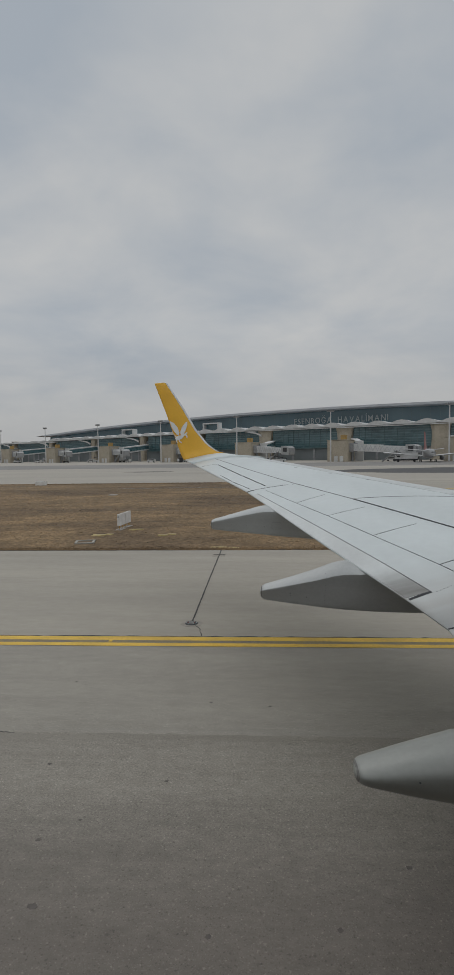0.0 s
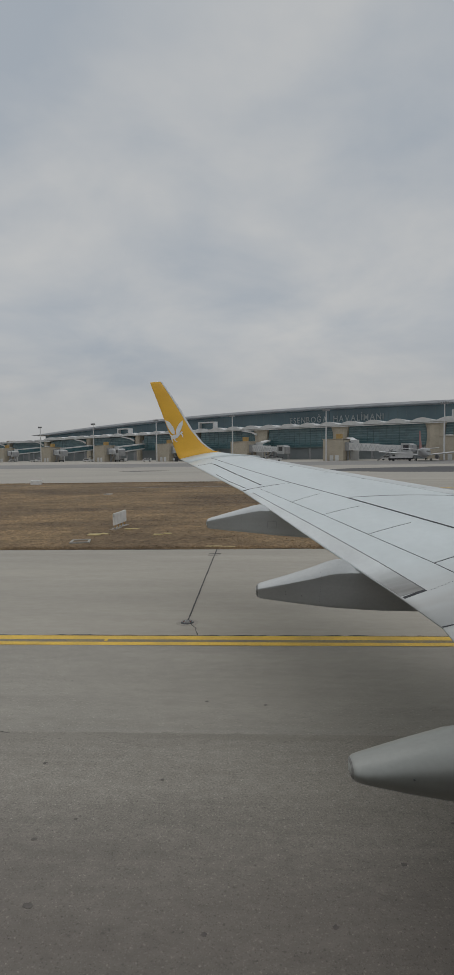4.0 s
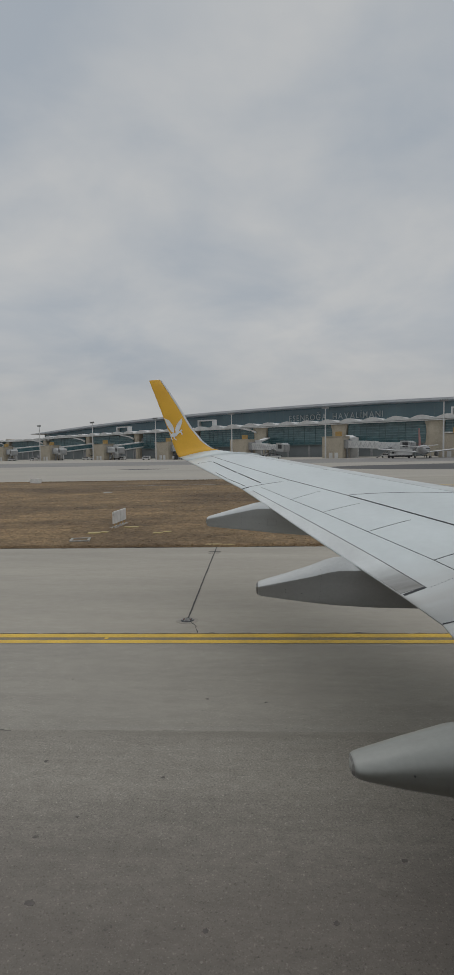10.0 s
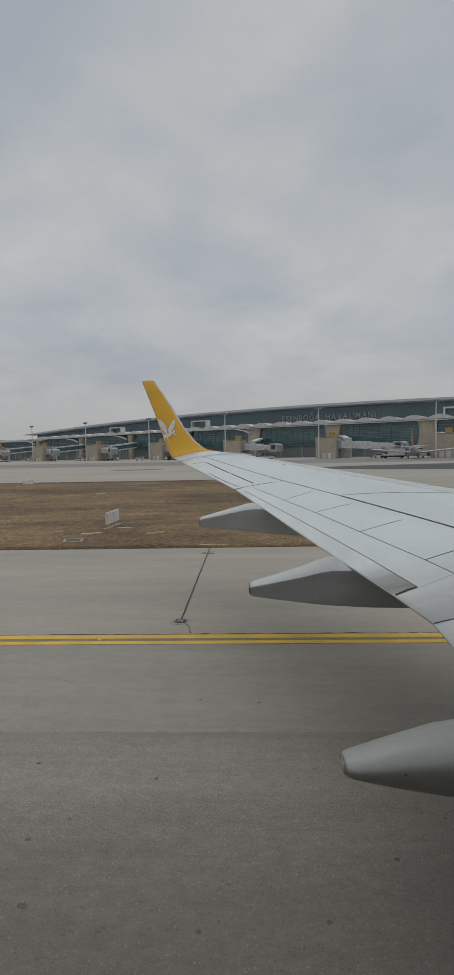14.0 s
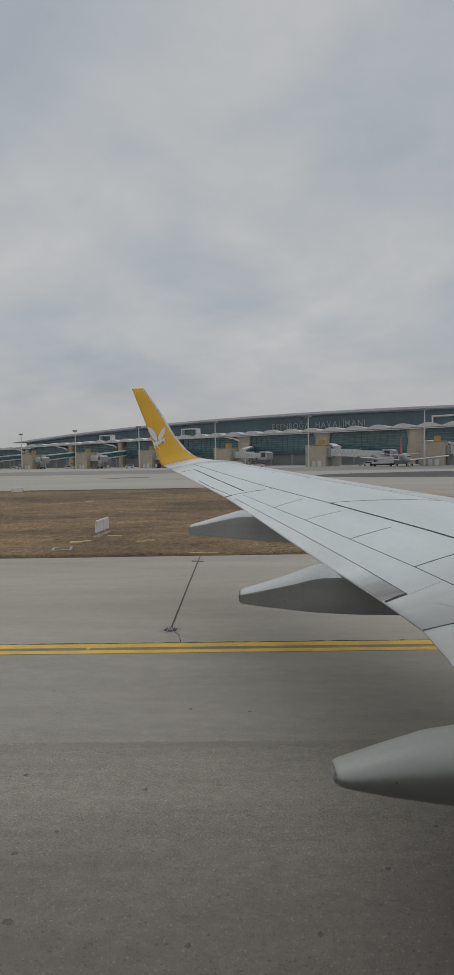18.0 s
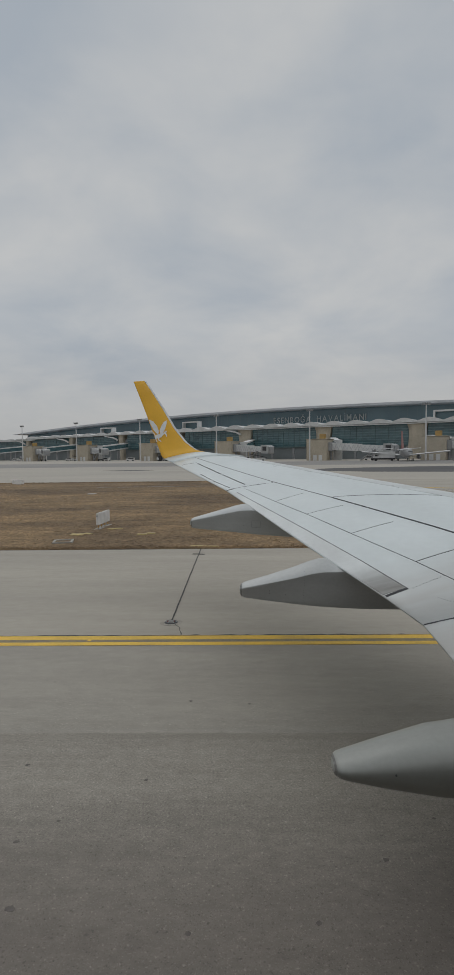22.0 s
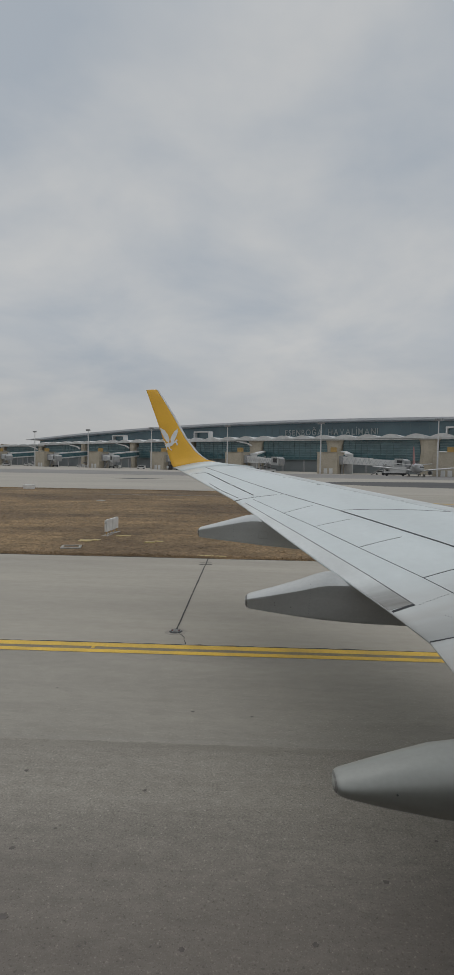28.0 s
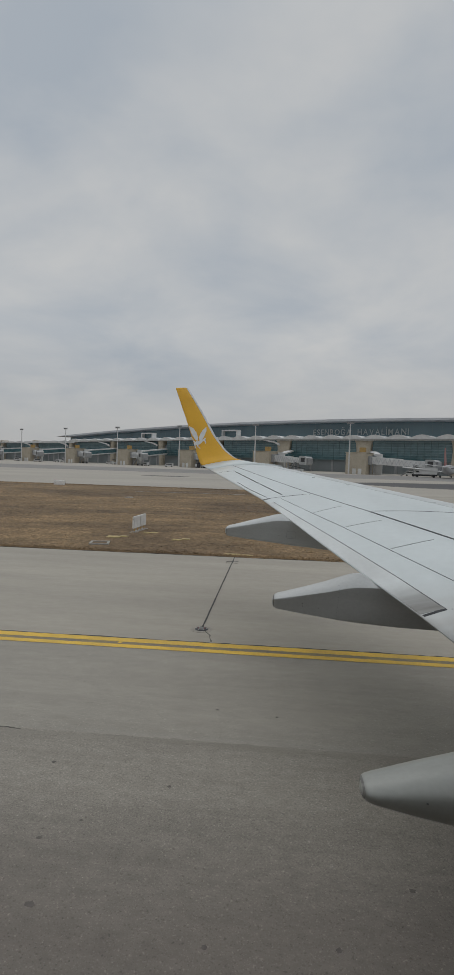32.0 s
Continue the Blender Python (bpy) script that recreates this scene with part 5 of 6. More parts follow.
van0 = van(WHITE)
van0.matrix_world = site(-24.0, -9.0, 0, 10)
bus0 = van(WHITE, 12.0, 2.9, 2.5, "white apron bus with a dark window band", "bus")
bus0.matrix_world = site(-27.0, -16.0, 0, 4)
load0 = belt_loader()
load0.matrix_world = site(20.0, 5.0, 0, 30)
for x, y, a in ((34, -8, 20), (78, -5, -10), (96, 2, 30), (118, -3, 0), (150, -6, 15), (196, -4, 5), (208, 3, 60), (244, -6, 20)):
    copy_thing(van0, site(x, y, 0, a))
for x, y, a in ((66, -3, 100), (138, -2, 20), (188, -2, -30), (230, 0, 40)):
    copy_thing(load0, site(x, y, 0, a))


def box_truck():
    v = thing("catering_truck", "white high-box catering truck on the apron", "truck", group="vehicles on the apron")
    bm = NB()
    box(bm, -4.2, 2.4, -1.3, 1.3, 1.3, 3.9, 0.06)
    part("cargo_box", bm, WHITE, v)
    bm = NB()
    box(bm, -4.2, 4.6, -1.0, 1.0, 0.6, 1.25, 0.04)
    part("chassis", bm, DARKM, v)
    bm = NB()
    loft(bm, [[Vector((x, s, z)) for x, z in ((2.5, 1.255), (2.5, 2.9), (3.7, 2.9), (4.6, 2.0), (4.7, 1.255))] for s in (-1.15, 1.15)])
    part("cab", bm, WHITE, v)
    for s in (-1, 1):
        bm = NB()
        box(bm, 2.8, 3.9, s * 1.15 - 0.02, s * 1.15 + 0.02, 2.0, 2.7)
        part("window", bm, DARKM, v)
        for x in (-2.9, 3.5):
            bm = NB()
            tube(bm, (x, s * 0.9, 0.5), (x, s * 1.2, 0.5), 0.5, n=14)
            part("wheel", bm, RUBBER, v)
    return v


truck = box_truck()
truck.matrix_world = pose(61.5, 224, 0, 0, 0, 165)


def airliner(tail):
    a = thing("parked_airliner", "white airliner with a coloured tail parked at a gate", "airplane", group="airliners parked at the terminal")
    bm = NB()
    rings = []
    for x, r, dz in ((-19, 0.2, 1.0), (-14, 1.0, 0.7), (-8, 1.8, 0.1), (0, 1.95, 0), (10, 1.95, 0), (14.5, 1.85, -0.05), (16.6, 1.35, -0.3), (18, 0.7, -0.6), (18.5, 0.1, -0.75)):
        rings.append([Vector((x, r * math.cos(2 * math.pi * k / 20), 3.4 + dz + r * math.sin(2 * math.pi * k / 20))) for k in range(20)])
    loft(bm, rings)
    hull = part("fuselage", bm, HULL, a, smooth=True)
    for s in (-1, 1):
        for i in range(22):
            bm = NB()
            x = -10 + i * 1.0
            box(bm, x, x + 0.3, s * 1.90 - 0.03, s * 1.90 + 0.03, 3.75, 4.1)
            part("cabin_window", bm, DARKM, hull)
        bm = NB()
        loft(bm, [[Vector((x, s * y, z)) for x, z in ((le_, z0), ((le_ + tr) / 2, z0 + 0.28), (tr, z0 + 0.05), (tr, z0 - 0.1), (le_ - 0.4, z0 - 0.3))] for y, le_, tr, z0 in ((1.2, 5.5, -2.2, 2.4), (6, 2.4, -2.2, 2.9), (17, -3.6, -5.1, 4.0))])
        part("wing", bm, WHITE, a)
        bm = NB()
        loft(bm, [[Vector((x, s * 4.9 + r * math.cos(2 * math.pi * k / 16), 1.65 + r * math.sin(2 * math.pi * k / 16))) for k in range(16)] for x, r in ((5.8, 0.85), (4.8, 1.0), (2.5, 0.8), (1.5, 0.5))])
        part("engine", bm, GREYM, a, smooth=True)
        bm = NB()
        loft(bm, [[Vector((x, s * y, z)) for x, z in ((le_, z0), ((le_ + tr) / 2, z0 + 0.14), (tr, z0 + 0.05), (tr, z0 - 0.08), (le_ - 0.2, z0 - 0.14))] for y, le_, tr, z0 in ((0.4, -13.0, -16.8, 4.6), (6.8, -17.0, -18.6, 5.2))])
        part("tailplane", bm, WHITE, a)
        bm = NB()
        box(bm, 17.3, 17.9, s * 0.3 - 0.35, s * 0.3 + 0.35, 3.15, 3.6, 0.05)
        part("cockpit_window", bm, DARKM, a)
    bm = NB()
    loft(bm, [[Vector((x, s, z)) for x, z in ((-9.5, 5.0), (-16.2, 11.6), (-18.6, 11.6), (-17.4, 4.6))] for s in (-0.14, 0.14)])
    part("tail_fin", bm, tail, a)
    for x, y in ((14, 0), (-1, 2.9), (-1, -2.9)):
        bm = NB()
        tube(bm, (x, y, 0.5), (x, y, 2.4), 0.12)
        leg = part("landing_gear", bm, STEEL, a)
        for s in (-0.3, 0.3):
            bm = NB()
            tube(bm, (x, y + s - 0.12, 0.5), (x, y + s + 0.12, 0.5), 0.5, n=16)
            part("tyre", bm, RUBBER, leg)
    return a


jet = airliner(TAIL)
jet.matrix_world = pose(69.5, 222, 0, 0, 0, 68)

# ---- markings and fittings along the taxiway ----
def crossing(m):
    """A fresh black strip across the taxiway with yellow dashes down its middle, slots for cables and sunk lamps beside it."""
    bm = NB()
    prism(bm, [(-1.05, -23.0), (1.05, -23.0), (1.05, 0), (-1.05, 0)], -0.02, 0.006)
    s = tagged(part("black_crossing_strip", bm, NEW_ASPHALT), "fresh black asphalt strip across the taxiway", "marking", kind="structure")
    s.matrix_world = m
    for k in range(12):
        y0, y1 = (-0.95, 0.0) if k == 0 else (-0.95 - 1.93 * k, -1.93 * k)
        bm = NB()
        box(bm, -0.16, 0.16, y0, y1, -0.01, 0.011)
        part("yellow_dash", bm, LINE, s, "bright yellow dash")
    for x, y1 in ((-1.55, -0.1), (-1.98, 8.3)):
        r = ribbon("cable_slot", [(x, -22.0), (x, -10.0), (x - 0.04, 0.0), (x - 0.1, y1)], 0.03, TAR, "straight sealed cable slot in the asphalt", "joint")
        r.matrix_world = m
    r = ribbon("cable_slot", [(-1.1, 0.2), (-1.25, 8.2)], 0.03, TAR, "straight sealed cable slot in the asphalt", "joint")
    r.matrix_world = m
    return s


crossing(pose(-68.6, 10.45, 0))
crossing(pose(26.65, 39.5, 0, 0, 0, 87))


def guard_light():
    g = thing("guard_light", "small yellow runway guard light on the shoulder", "light", group="guard lights")
    bm = NB()
    tube(bm, (0, 0, 0), (0, 0, 0.02), 0.14, n=14)
    part("base_plate", bm, STEEL, g)
    bm = NB()
    tube(bm, (0, 0, 0.02), (0, 0, 0.24), 0.03, n=8)
    part("post", bm, AMBER, g)
    for s in (-1, 1):
        bm = NB()
        tube(bm, (s * 0.02, 0, 0.34), (s * 0.24, 0, 0.34), 0.07, 0.12, n=16)
        hd = part("lamp_head", bm, AMBER, g, "yellow conical lamp head")
        bm = NB()
        tube(bm, (s * 0.236, 0, 0.34), (s * 0.246, 0, 0.34), 0.10, n=16)
        part("lens", bm, LAMP, hd, "dark lens")
    bm = NB()
    box(bm, -0.05, 0.05, -0.05, 0.05, 0.24, 0.40, 0.015)
    part("bracket", bm, AMBER, g)
    return g


gl0 = guard_light()
gl0.matrix_world = pose(-70.06, 14.0, 0)
for x, y, a in ((-70.0, 15.0, 0), (23.1, 40.7, 87), (22.1, 40.7, 87)):
    copy_thing(gl0, pose(x, y, 0, 0, 0, a))


def sunk_lamp():
    """A flat lamp let into the asphalt, with its round seal."""
    s = thing("inset_light", "dark metal lamp sunk flush in the asphalt", "light", group="inset lamps in the asphalt")
    bm = NB()
    tube(bm, (0, 0, -0.02), (0, 0, 0.003), 0.25, n=28)
    part("seal", bm, SEAL, s, "grey round seal in the asphalt")
    bm = NB()
    tube(bm, (0, 0, 0.0), (0, 0, 0.018), 0.155, 0.13, n=24)
    part("housing", bm, DARKM, s)
    bm = NB()
    tube(bm, (0, 0, 0.018), (0, 0, 0.034), 0.085, 0.06, n=18)
    dome = part("dome", bm, RIM, s, "worn metal dome")
    for k in range(6):
        a = math.pi / 3 * k
        bm = NB()
        tube(bm, (0.115 * math.cos(a), 0.115 * math.sin(a), 0.016), (0.115 * math.cos(a), 0.115 * math.sin(a), 0.024), 0.012, n=6)
        part("bolt", bm, STEEL, s)
    for a in (-1, 1):
        bm = NB()
        box(bm, a * 0.07 - 0.014, a * 0.07 + 0.014, -0.03, 0.03, 0.02, 0.033)
        part("prism_window", bm, LAMP, dome)
    return s


sl0 = sunk_lamp()
sl0.matrix_world = pose(-1.53, 11.86, 0)
for x, y in ((-80.1, 12.2), (-69.8, 8.3), (-69.75, 5.05), (28.75, 40.95), (24.1, 51.3), (30.9, 41.0)):
    copy_thing(sl0, pose(x, y, 0))
# cable slots from the sunk lamps to the grass
ribbon("cable_slot", wander(-1.53, 12.0, -1.48, 21.25, 150, 0.002, 7), 0.036, TAR, "dark sealed cable slot across the shoulder", "joint", z=0.006, rough=0.35, seed=6)
ribbon("cable_slot", wander(-80.1, 12.3, -80.05, 21.2, 120, 0.006, 17), 0.04, TAR, "dark sealed cable slot across the shoulder", "joint", z=0.006, rough=0.5, seed=16)
ribbon("cable_slot", wander(24.0, 51.4, 14.6, 55.1, 120, 0.006, 18), 0.04, TAR, "dark sealed cable slot across the shoulder", "joint", z=0.006, rough=0.5, seed=18)
crack([(-1.42, 11.74), (-1.30, 11.45), (-1.22, 11.02)], 0.018, 81, 0.012, CRACK, "short crack beside the sunk lamp", "short_crack", 0.8)
for y in (20.25, 19.95):
    ribbon("slot_tie", [(-1.72, y - 0.02), (-1.5, y), (-1.26, y + 0.02)], 0.035, TAR, "short cross cut over the cable slot", "joint", z=0.0075)


def inset_panel(divided=False):
    """A pale slab with a painted black and yellow board and a sunk lamp."""
    p = thing("inset_marker", "pale concrete slab with black and yellow painted boards" if divided else "pale concrete slab with a black and yellow striped board", "marker", group="inset markers in the asphalt", kind="structure")
    bm = NB()
    prism(bm, [(-0.62, -0.80), (0.60, -0.78), (0.61, 0.80), (-0.60, 0.79)], -0.02, 0.008)
    if divided:
        prism(bm, [(-1.62, -0.92), (-0.622, -0.92), (-0.602, 0.18), (-1.60, 0.20)], -0.02, 0.008)
    part("slab", bm, PATCH, p)
    boards = [(-0.44, 0.44, -0.02, 0.62)] + ([(-1.46, -0.70, -0.72, 0.02)] if divided else [])
    for n, (x0, x1, y0, y1) in enumerate(boards):
        bm = NB()
        box(bm, x0, x1, y0, y1, 0.0, 0.012)
        bd = part("board", bm, BLACK_LINE, p, "black painted board")
        if n == 0:
            for a, b in ((-0.40, -0.24), (-0.06, 0.14), (0.24, 0.40)):
                bm = NB()
                lo, hi = max(x0 + 0.04, a - 0.16), min(x1 - 0.04, b + 0.16)
                prism(bm, [(max(lo, a - 0.02), y0 + 0.05), (min(b - 0.02, hi), y0 + 0.05), (min(b + 0.26, x1 - 0.04), y1 - 0.05), (min(a + 0.22, x1 - 0.06), y1 - 0.05)], 0.0, 0.016)
                part("stripe", bm, LINE, bd, "yellow slanting stripe")
        else:
            for i in (0, 1):
                for j in (0, 1):
                    bm = NB()
                    box(bm, x0 + 0.08 + i * 0.33, x0 + 0.34 + i * 0.33, y0 + 0.09 + j * 0.31, y0 + 0.34 + j * 0.31, 0.0, 0.016)
                    part("square", bm, LINE, bd, "yellow painted square")
    bm = NB()
    tube(bm, (0.05, -0.36, 0.0), (0.05, -0.36, 0.024), 0.15, 0.13, n=22)
    lamp = part("inset_lamp", bm, DARKM, p, "dark sunk lamp")
    bm = NB()
    tube(bm, (0.05, -0.36, 0.02), (0.05, -0.36, 0.036), 0.075, 0.055, n=16)
    part("dome", bm, STEEL, lamp)
    for k in range(5):
        bm = NB()
        box(bm, -0.30 + k * 0.09, -0.26 + k * 0.09, -0.72, -0.62, 0.0, 0.010)
        part("stencil_bar", bm, RED, p, "small dull red stencilled bar")
    return p


ip0 = inset_panel()
ip0.matrix_world = pose(15.8, 11.75, 0, 0, 0, -5)
copy_thing(ip0, pose(23.1, 14.0, 0, 0, 0, 32))
copy_thing(ip0, pose(23.3, 49.2, 0, 0, 0, 95))
pd0 = inset_panel(True)
pd0.matrix_world = pose(26.0, 22.3, 0, 0, 0, 88)
# cable slots and cracks that run from the slabs
for k, pts in enumerate((((15.6, 12.5), (16.9, 18.0), (17.5, 21.3)), ((15.9, 12.5), (17.1, 18.0), (17.8, 21.4)), ((15.1, 11.1), (14.4, 10.6)), ((22.6, 48.4), (18.4, 45.6)), ((22.6, 50.0), (18.0, 49.4)))):
    crack(list(pts), 0.035, 90 + k, 0.006, TAR, "sealed cable slot beside a marker slab", "cable_slot", 0.4)
# older paint that shows through
for k, pts in enumerate((((16.9, 11.1), (16.9, 17.9), (16.4, 21.2)), ((22.2, 22.1), (24.8, 21.0), (26.8, 19.9)), ((20.9, 32.9), (24.5, 32.7), (26.4, 32.5)), ((19.2, 50.1), (24.0, 50.7)))):
    ribbon("faded_yellow_line", list(pts), 0.55 if k else 0.35, OLD_LINE, "faded old yellow line on the shoulder", "marking", z=0.002)


def board(label, long=1.9, high=0.62):
    """Two panel boxes side by side on short legs."""
    b = thing("guidance_sign", label, "sign", group="guidance signs in the grass")
    for s in (-1, 1):
        bm = NB()
        box(bm, min(0.006 * s, s * long / 2), max(0.006 * s, s * long / 2), -0.055, 0.055, 0.16, 0.16 + high, 0.014)
        pn = part("panel", bm, SIGNW, b)
        bm = NB()
        x0, x1 = sorted((0.03 * s, s * (long / 2 - 0.03)))
        box(bm, x0, x1, 0.053, 0.061, 0.19, 0.13 + high, 0.003)
        part("face", bm, SIGNW, pn)
    bm = NB()
    box(bm, long / 2 - 0.002, long / 2 + 0.006, -0.035, 0.035, 0.60, 0.64)
    box(bm, long / 2 - 0.002, long / 2 + 0.006, -0.035, 0.035, 0.66, 0.68)
    part("type_plate", bm, GREYM, b, "small grey plate with unreadable writing")
    for x in (-0.75, -0.25, 0.25, 0.75):
        bm = NB()
        tube(bm, (x * long / 1.9, 0, -0.05), (x * long / 1.9, 0, 0.161), 0.024, n=8)
        lg = part("leg", bm, AMBER, b, "yellow leg")
        bm = NB()
        tube(bm, (x * long / 1.9, 0, -0.03), (x * long / 1.9, 0, 0.0), 0.06, n=10)
        part("foot", bm, STEEL, lg)
    return b


sg0 = board("blank white guidance sign on yellow legs in the dry grass")
sg0.matrix_world = pose(-7.2, 28.35, 0, 0, 0, -95)
copy_thing(sg0, pose(9.6, 40.4, 0, 0, 0, 188))
sm0 = board("narrow white guidance sign standing in the dry grass", 0.9, 0.75)
sm0.matrix_world = pose(-70.5, 26.1, 0, 0, 0, -90)
copy_thing(sm0, pose(-69.3, 26.5, 0, 0, 0, -90))


def sign_base(x, y, turn, long=2.6):
    """The low concrete plinth that a sign stands on."""
    bm = NB()
    box(bm, -long / 2, long / 2, -0.2, 0.2, -0.12, -0.03, 0.02)
    o = tagged(part("sign_plinth", bm, PATCH), "low pale concrete plinth under a sign", "plinth", kind="structure")
    o.matrix_world = pose(x, y, 0, 0, 0, turn)


sign_base(-7.2, 28.3, -95, 2.2)
sign_base(9.6, 40.4, 188)


def drain_cover():
    d = thing("drain_cover", "square pale concrete drain frame in the grass", "drain", group="drains in the grass", kind="structure")
    for x0, x1, y0, y1 in ((-0.6, 0.6, -0.6, -0.45), (-0.6, 0.6, 0.45, 0.6), (-0.6, -0.45, -0.45, 0.45), (0.45, 0.6, -0.45, 0.45)):
        bm = NB()
        box(bm, x0, x1, y0, y1, -0.08, 0.03, 0.012)
        part("rim", bm, PATCH, d)
    bm = NB()
    box(bm, -0.449, 0.449, -0.449, 0.449, -0.08, -0.01)
    part("pit", bm, SOIL, d, "earth-filled drain pit")
    return d


dc0 = drain_cover()
dc0.matrix_world = pose(-7.75, 23.4, 0, 0, 0, 12) @ Matrix.Scale(0.72, 4)
for x, y, a in ((16.9, 41.2, 3), (15.7, 46.4, 8), (7.0, 48.0, 15), (10.1, 53.0, 20), (10.3, 22.9, 10), (15.6, 24.8, 30), (-67.9, 23.9, 5)):
    copy_thing(dc0, pose(x, y, 0, 0, 0, a))


def slab(x, y, turn, wide, deep, material, label):
    """A thin weathered slab with a broken outline, half sunk in the turf."""
    r = random.Random(int(x * 10 + y * 100))
    n = 18
    bm = NB()
    prism(bm, [(wide * r.uniform(0.85, 1.05) * max(-1, min(1, 1.25 * math.cos(2 * math.pi * k / n))), deep * r.uniform(0.8, 1.05) * max(-1, min(1, 1.25 * math.sin(2 * math.pi * k / n)))) for k in range(n)], -0.08, 0.0)
    o = tagged(part("pit_cover", bm, material), label, "pit cover", kind="structure", group="pit covers in the grass")
    o.matrix_world = pose(x, y, 0, 0, 0, turn)


slab(-7.75, 25.5, 8, 0.34, 0.28, PALE_YELLOW, "faded yellow painted pit cover in the grass")
slab(-7.3, 25.75, -10, 0.2, 0.18, PALE_YELLOW, "faded yellow painted pit cover in the grass")
slab(-4.6, 25.4, 5, 0.24, 0.16, PALE_YELLOW, "faded yellow painted pit cover in the grass")
slab(-4.2, 25.7, -8, 0.22, 0.16, PALE_YELLOW, "faded yellow painted pit cover in the grass")
slab(-1.65, 21.95, 4, 0.34, 0.13, PALE_YELLOW, "pale cracked concrete slab where the cable slot ends")
slab(-1.0, 21.85, -6, 0.25, 0.10, PALE_YELLOW, "pale cracked concrete slab where the cable slot ends")
slab(-6.35, 27.45, 6, 0.40, 0.16, PALE_YELLOW, "pale concrete slab beside the sign")
slab(-14.4, 52.5, 0, 0.4, 0.6, PATCH, "pale worn concrete slab in the grass")
# pale kerb that shows through the turf
ribbon("sunken_kerb", wander(-16.5, 62.5, 4.0, 64.0, 60, 0.06, 63), 0.25, PATCH, "pale concrete kerb half hidden in the grass", "kerb", z=-0.015, rough=0.8, seed=63)

tower = thing("control_tower", "airport control tower with a glazed cab", "tower", at=pose(-1760, 215, 0))
bm = NB()
tube(bm, (0, 0, 0), (0, 0, 26), 4.0, 3.4, 16)
part("shaft", bm, CONCRETE, tower)
bm = NB()
tube(bm, (0, 0, 26), (0, 0, 28), 5.0, 6.5, 16)
part("deck", bm, WHITE, tower)
bm = NB()
tube(bm, (0, 0, 28), (0, 0, 32), 5.6, 6.8, 16)
part("cab", bm, GLASS, tower)
bm = NB()
tube(bm, (0, 0, 32), (0, 0, 33), 7.0, 7.0, 16)
part("roof", bm, RED, tower)


def hangar():
    h = thing("hangar", "low grey airport hangar far across the apron", "hangar", group="distant airport buildings")
    bm = NB()
    box(bm, -30, 30, -14, 14, 0, 11)
    part("wall", bm, GREYM, h)
    bm = NB()
    loft(bm, [[Vector((x, -15, 11)), Vector((x, 0, 14)), Vector((x, 15, 11)), Vector((x, 15, 10.6)), Vector((x, -15, 10.6))] for x in (-31, 31)])
    part("roof", bm, ROOF, h)
    for x in (-20, 0, 20):
        bm = NB()
        box(bm, x - 8, x + 8, -14.2, -14.0, 0, 8.5)
        part("door", bm, SOFFIT, h)
    return h


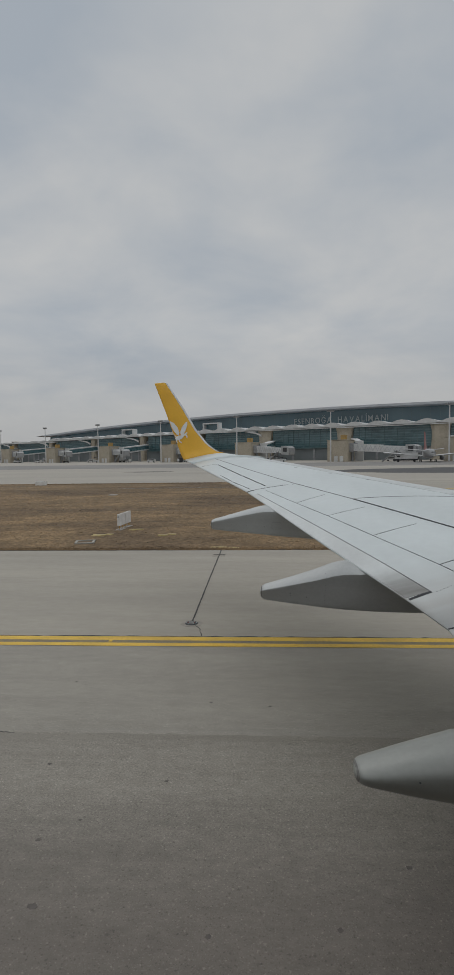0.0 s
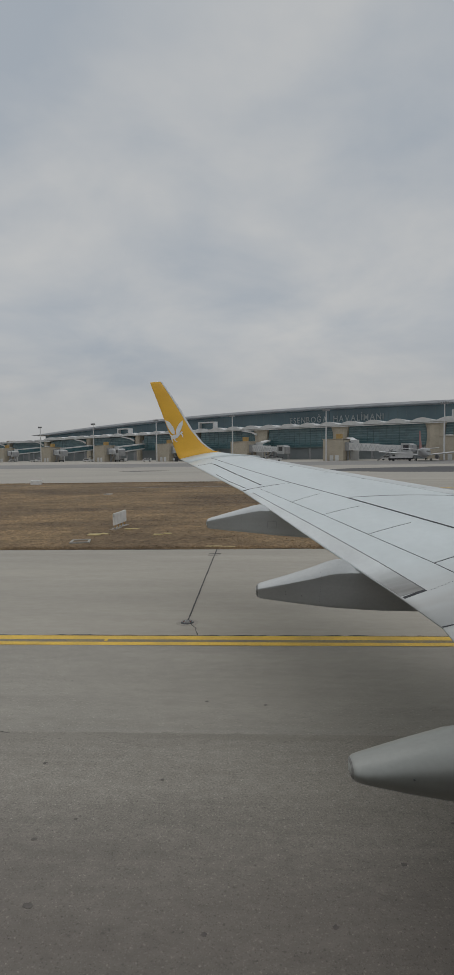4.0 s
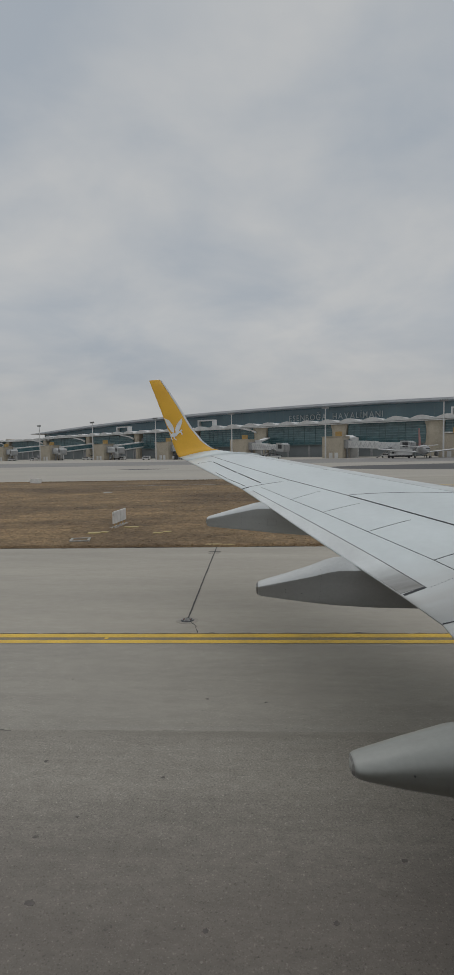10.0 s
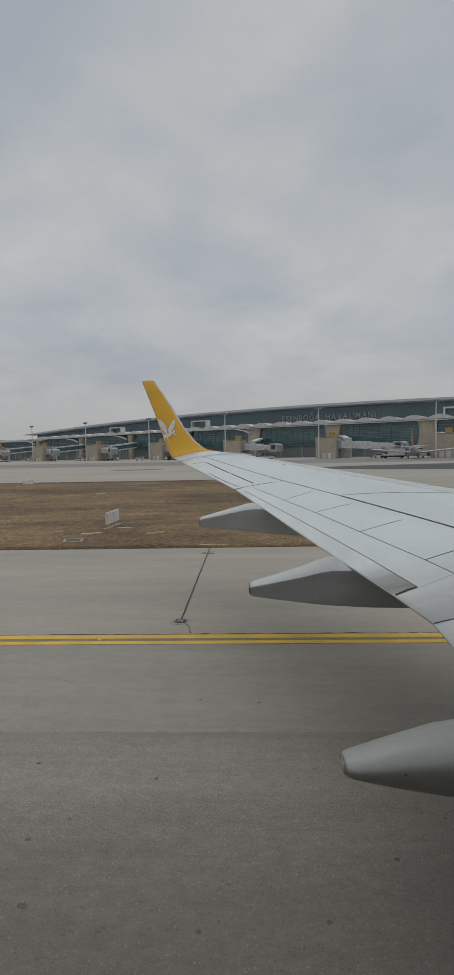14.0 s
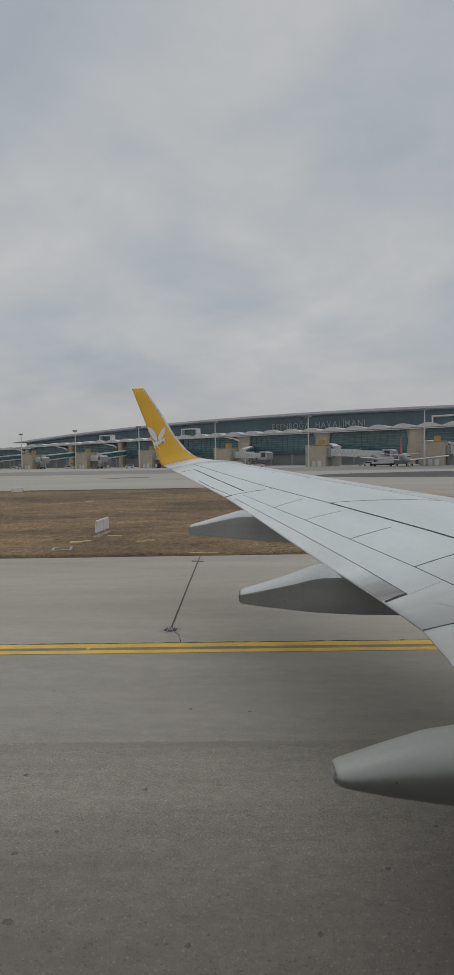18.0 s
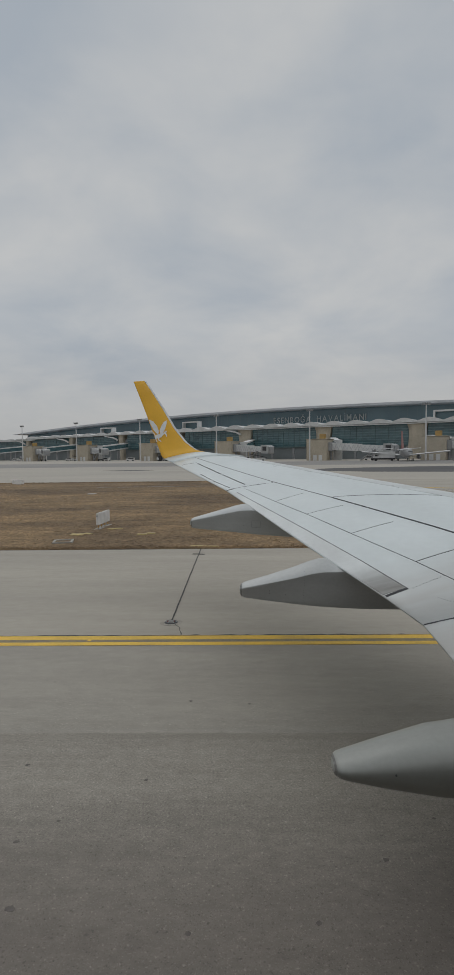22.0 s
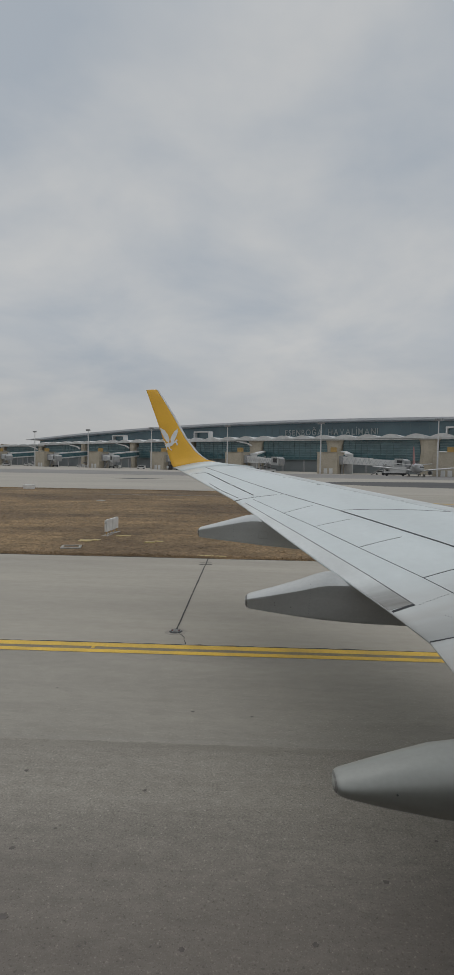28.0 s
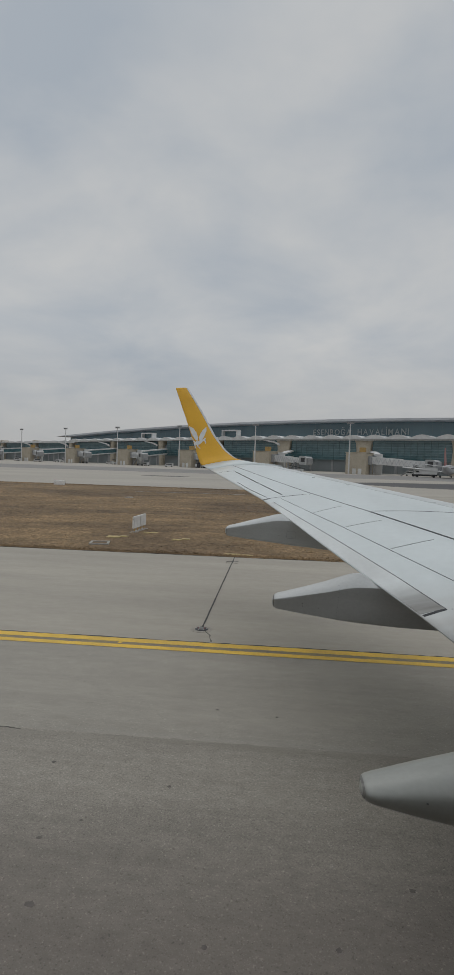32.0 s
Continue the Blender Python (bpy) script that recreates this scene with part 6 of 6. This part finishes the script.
hg = hangar()
hg.matrix_world = pose(-900, 330, 0, 0, 0, 80)
for x, y, a in ((-1010, 265, 85), (-960, 420, 75), (-1300, 240, 88), (-1320, 120, 92)):
    copy_thing(hg, pose(x, y, 0, 0, 0, a))
for x, y, a in ((-560, 205, 15), (-600, 165, 12), (-640, 125, 18)):
    copy_thing(jet, pose(x, y, 0, 0, 0, a + 90))
for x, y in ((-700, 250), (-720, 180), (-740, 120), (-760, 60)):
    copy_thing(mast0, pose(x, y, 0, 0, 0, 90))

# far woods and hills
r = np.random.default_rng(21)
n = 420
xs, ys = -1150 + r.normal(0, 25, n), 380 + 330 * r.random(n)
vt, ft = [], []
for k in range(n):
    h, w = 7 + 6 * r.random(), 3.5 + 2.5 * r.random()
    base = len(vt)
    for q in range(7):
        a = 2 * math.pi * q / 7
        vt.append((xs[k] + w * math.cos(a) * (0.7 + 0.6 * r.random()), ys[k] + w * math.sin(a) * (0.7 + 0.6 * r.random()), h * (0.15 + 0.25 * r.random())))
    vt.append((xs[k] + r.normal(0, 0.6), ys[k] + r.normal(0, 0.6), h))
    ft += [(base + q, base + (q + 1) % 7, base + 7) for q in range(7)]
    ft.append(tuple(base + q for q in range(6, -1, -1)))
me = bpy.data.meshes.new("far_woods")
me.from_pydata(vt, [], ft)
me.materials.append(WOODS)
tagged(new("far_woods", me), "dark evergreen trees far beyond the apron", "trees", kind="stuff")
bm = NB()
ring = []
for k in range(61):
    a = radians(60 + 2.5 * k)
    h = 62 + 40 * noise.noise((k * 0.21, 3.0, 0)) + 14 * noise.noise((k * 0.9, 7.0, 0))
    ring.append((4300 * math.cos(a), 4300 * math.sin(a), max(h, 20)))
lo = [bm.verts.new((x, y, -1)) for x, y, z in ring]
hi = [bm.verts.new(p) for p in ring]
bk = [bm.verts.new((x * 1.05, y * 1.05, -1)) for x, y, z in ring]
for k in range(60):
    bm.faces.new((lo[k], lo[k + 1], hi[k + 1], hi[k]))
    bm.faces.new((hi[k], hi[k + 1], bk[k + 1], bk[k]))
tagged(part("backdrop_hills", bm, HILLS), "low hills on the horizon, coloured with bluish haze", "hills", kind="structure")

bm = NB()
box(bm, -30.4, -29.0, 71.6, 72.2, -0.06, 0.55, 0.04)
tagged(part("marker_box", bm, SIGNW), "small weathered white box at the grass edge", "box")
for x in (-78.0, -44.2, -3.1, 10.3):
    strip("worn_paint_mark", x, x + 0.07, 10.64, 10.72, LINE, "stray yellow paint mark between the lines", z=0.0075)
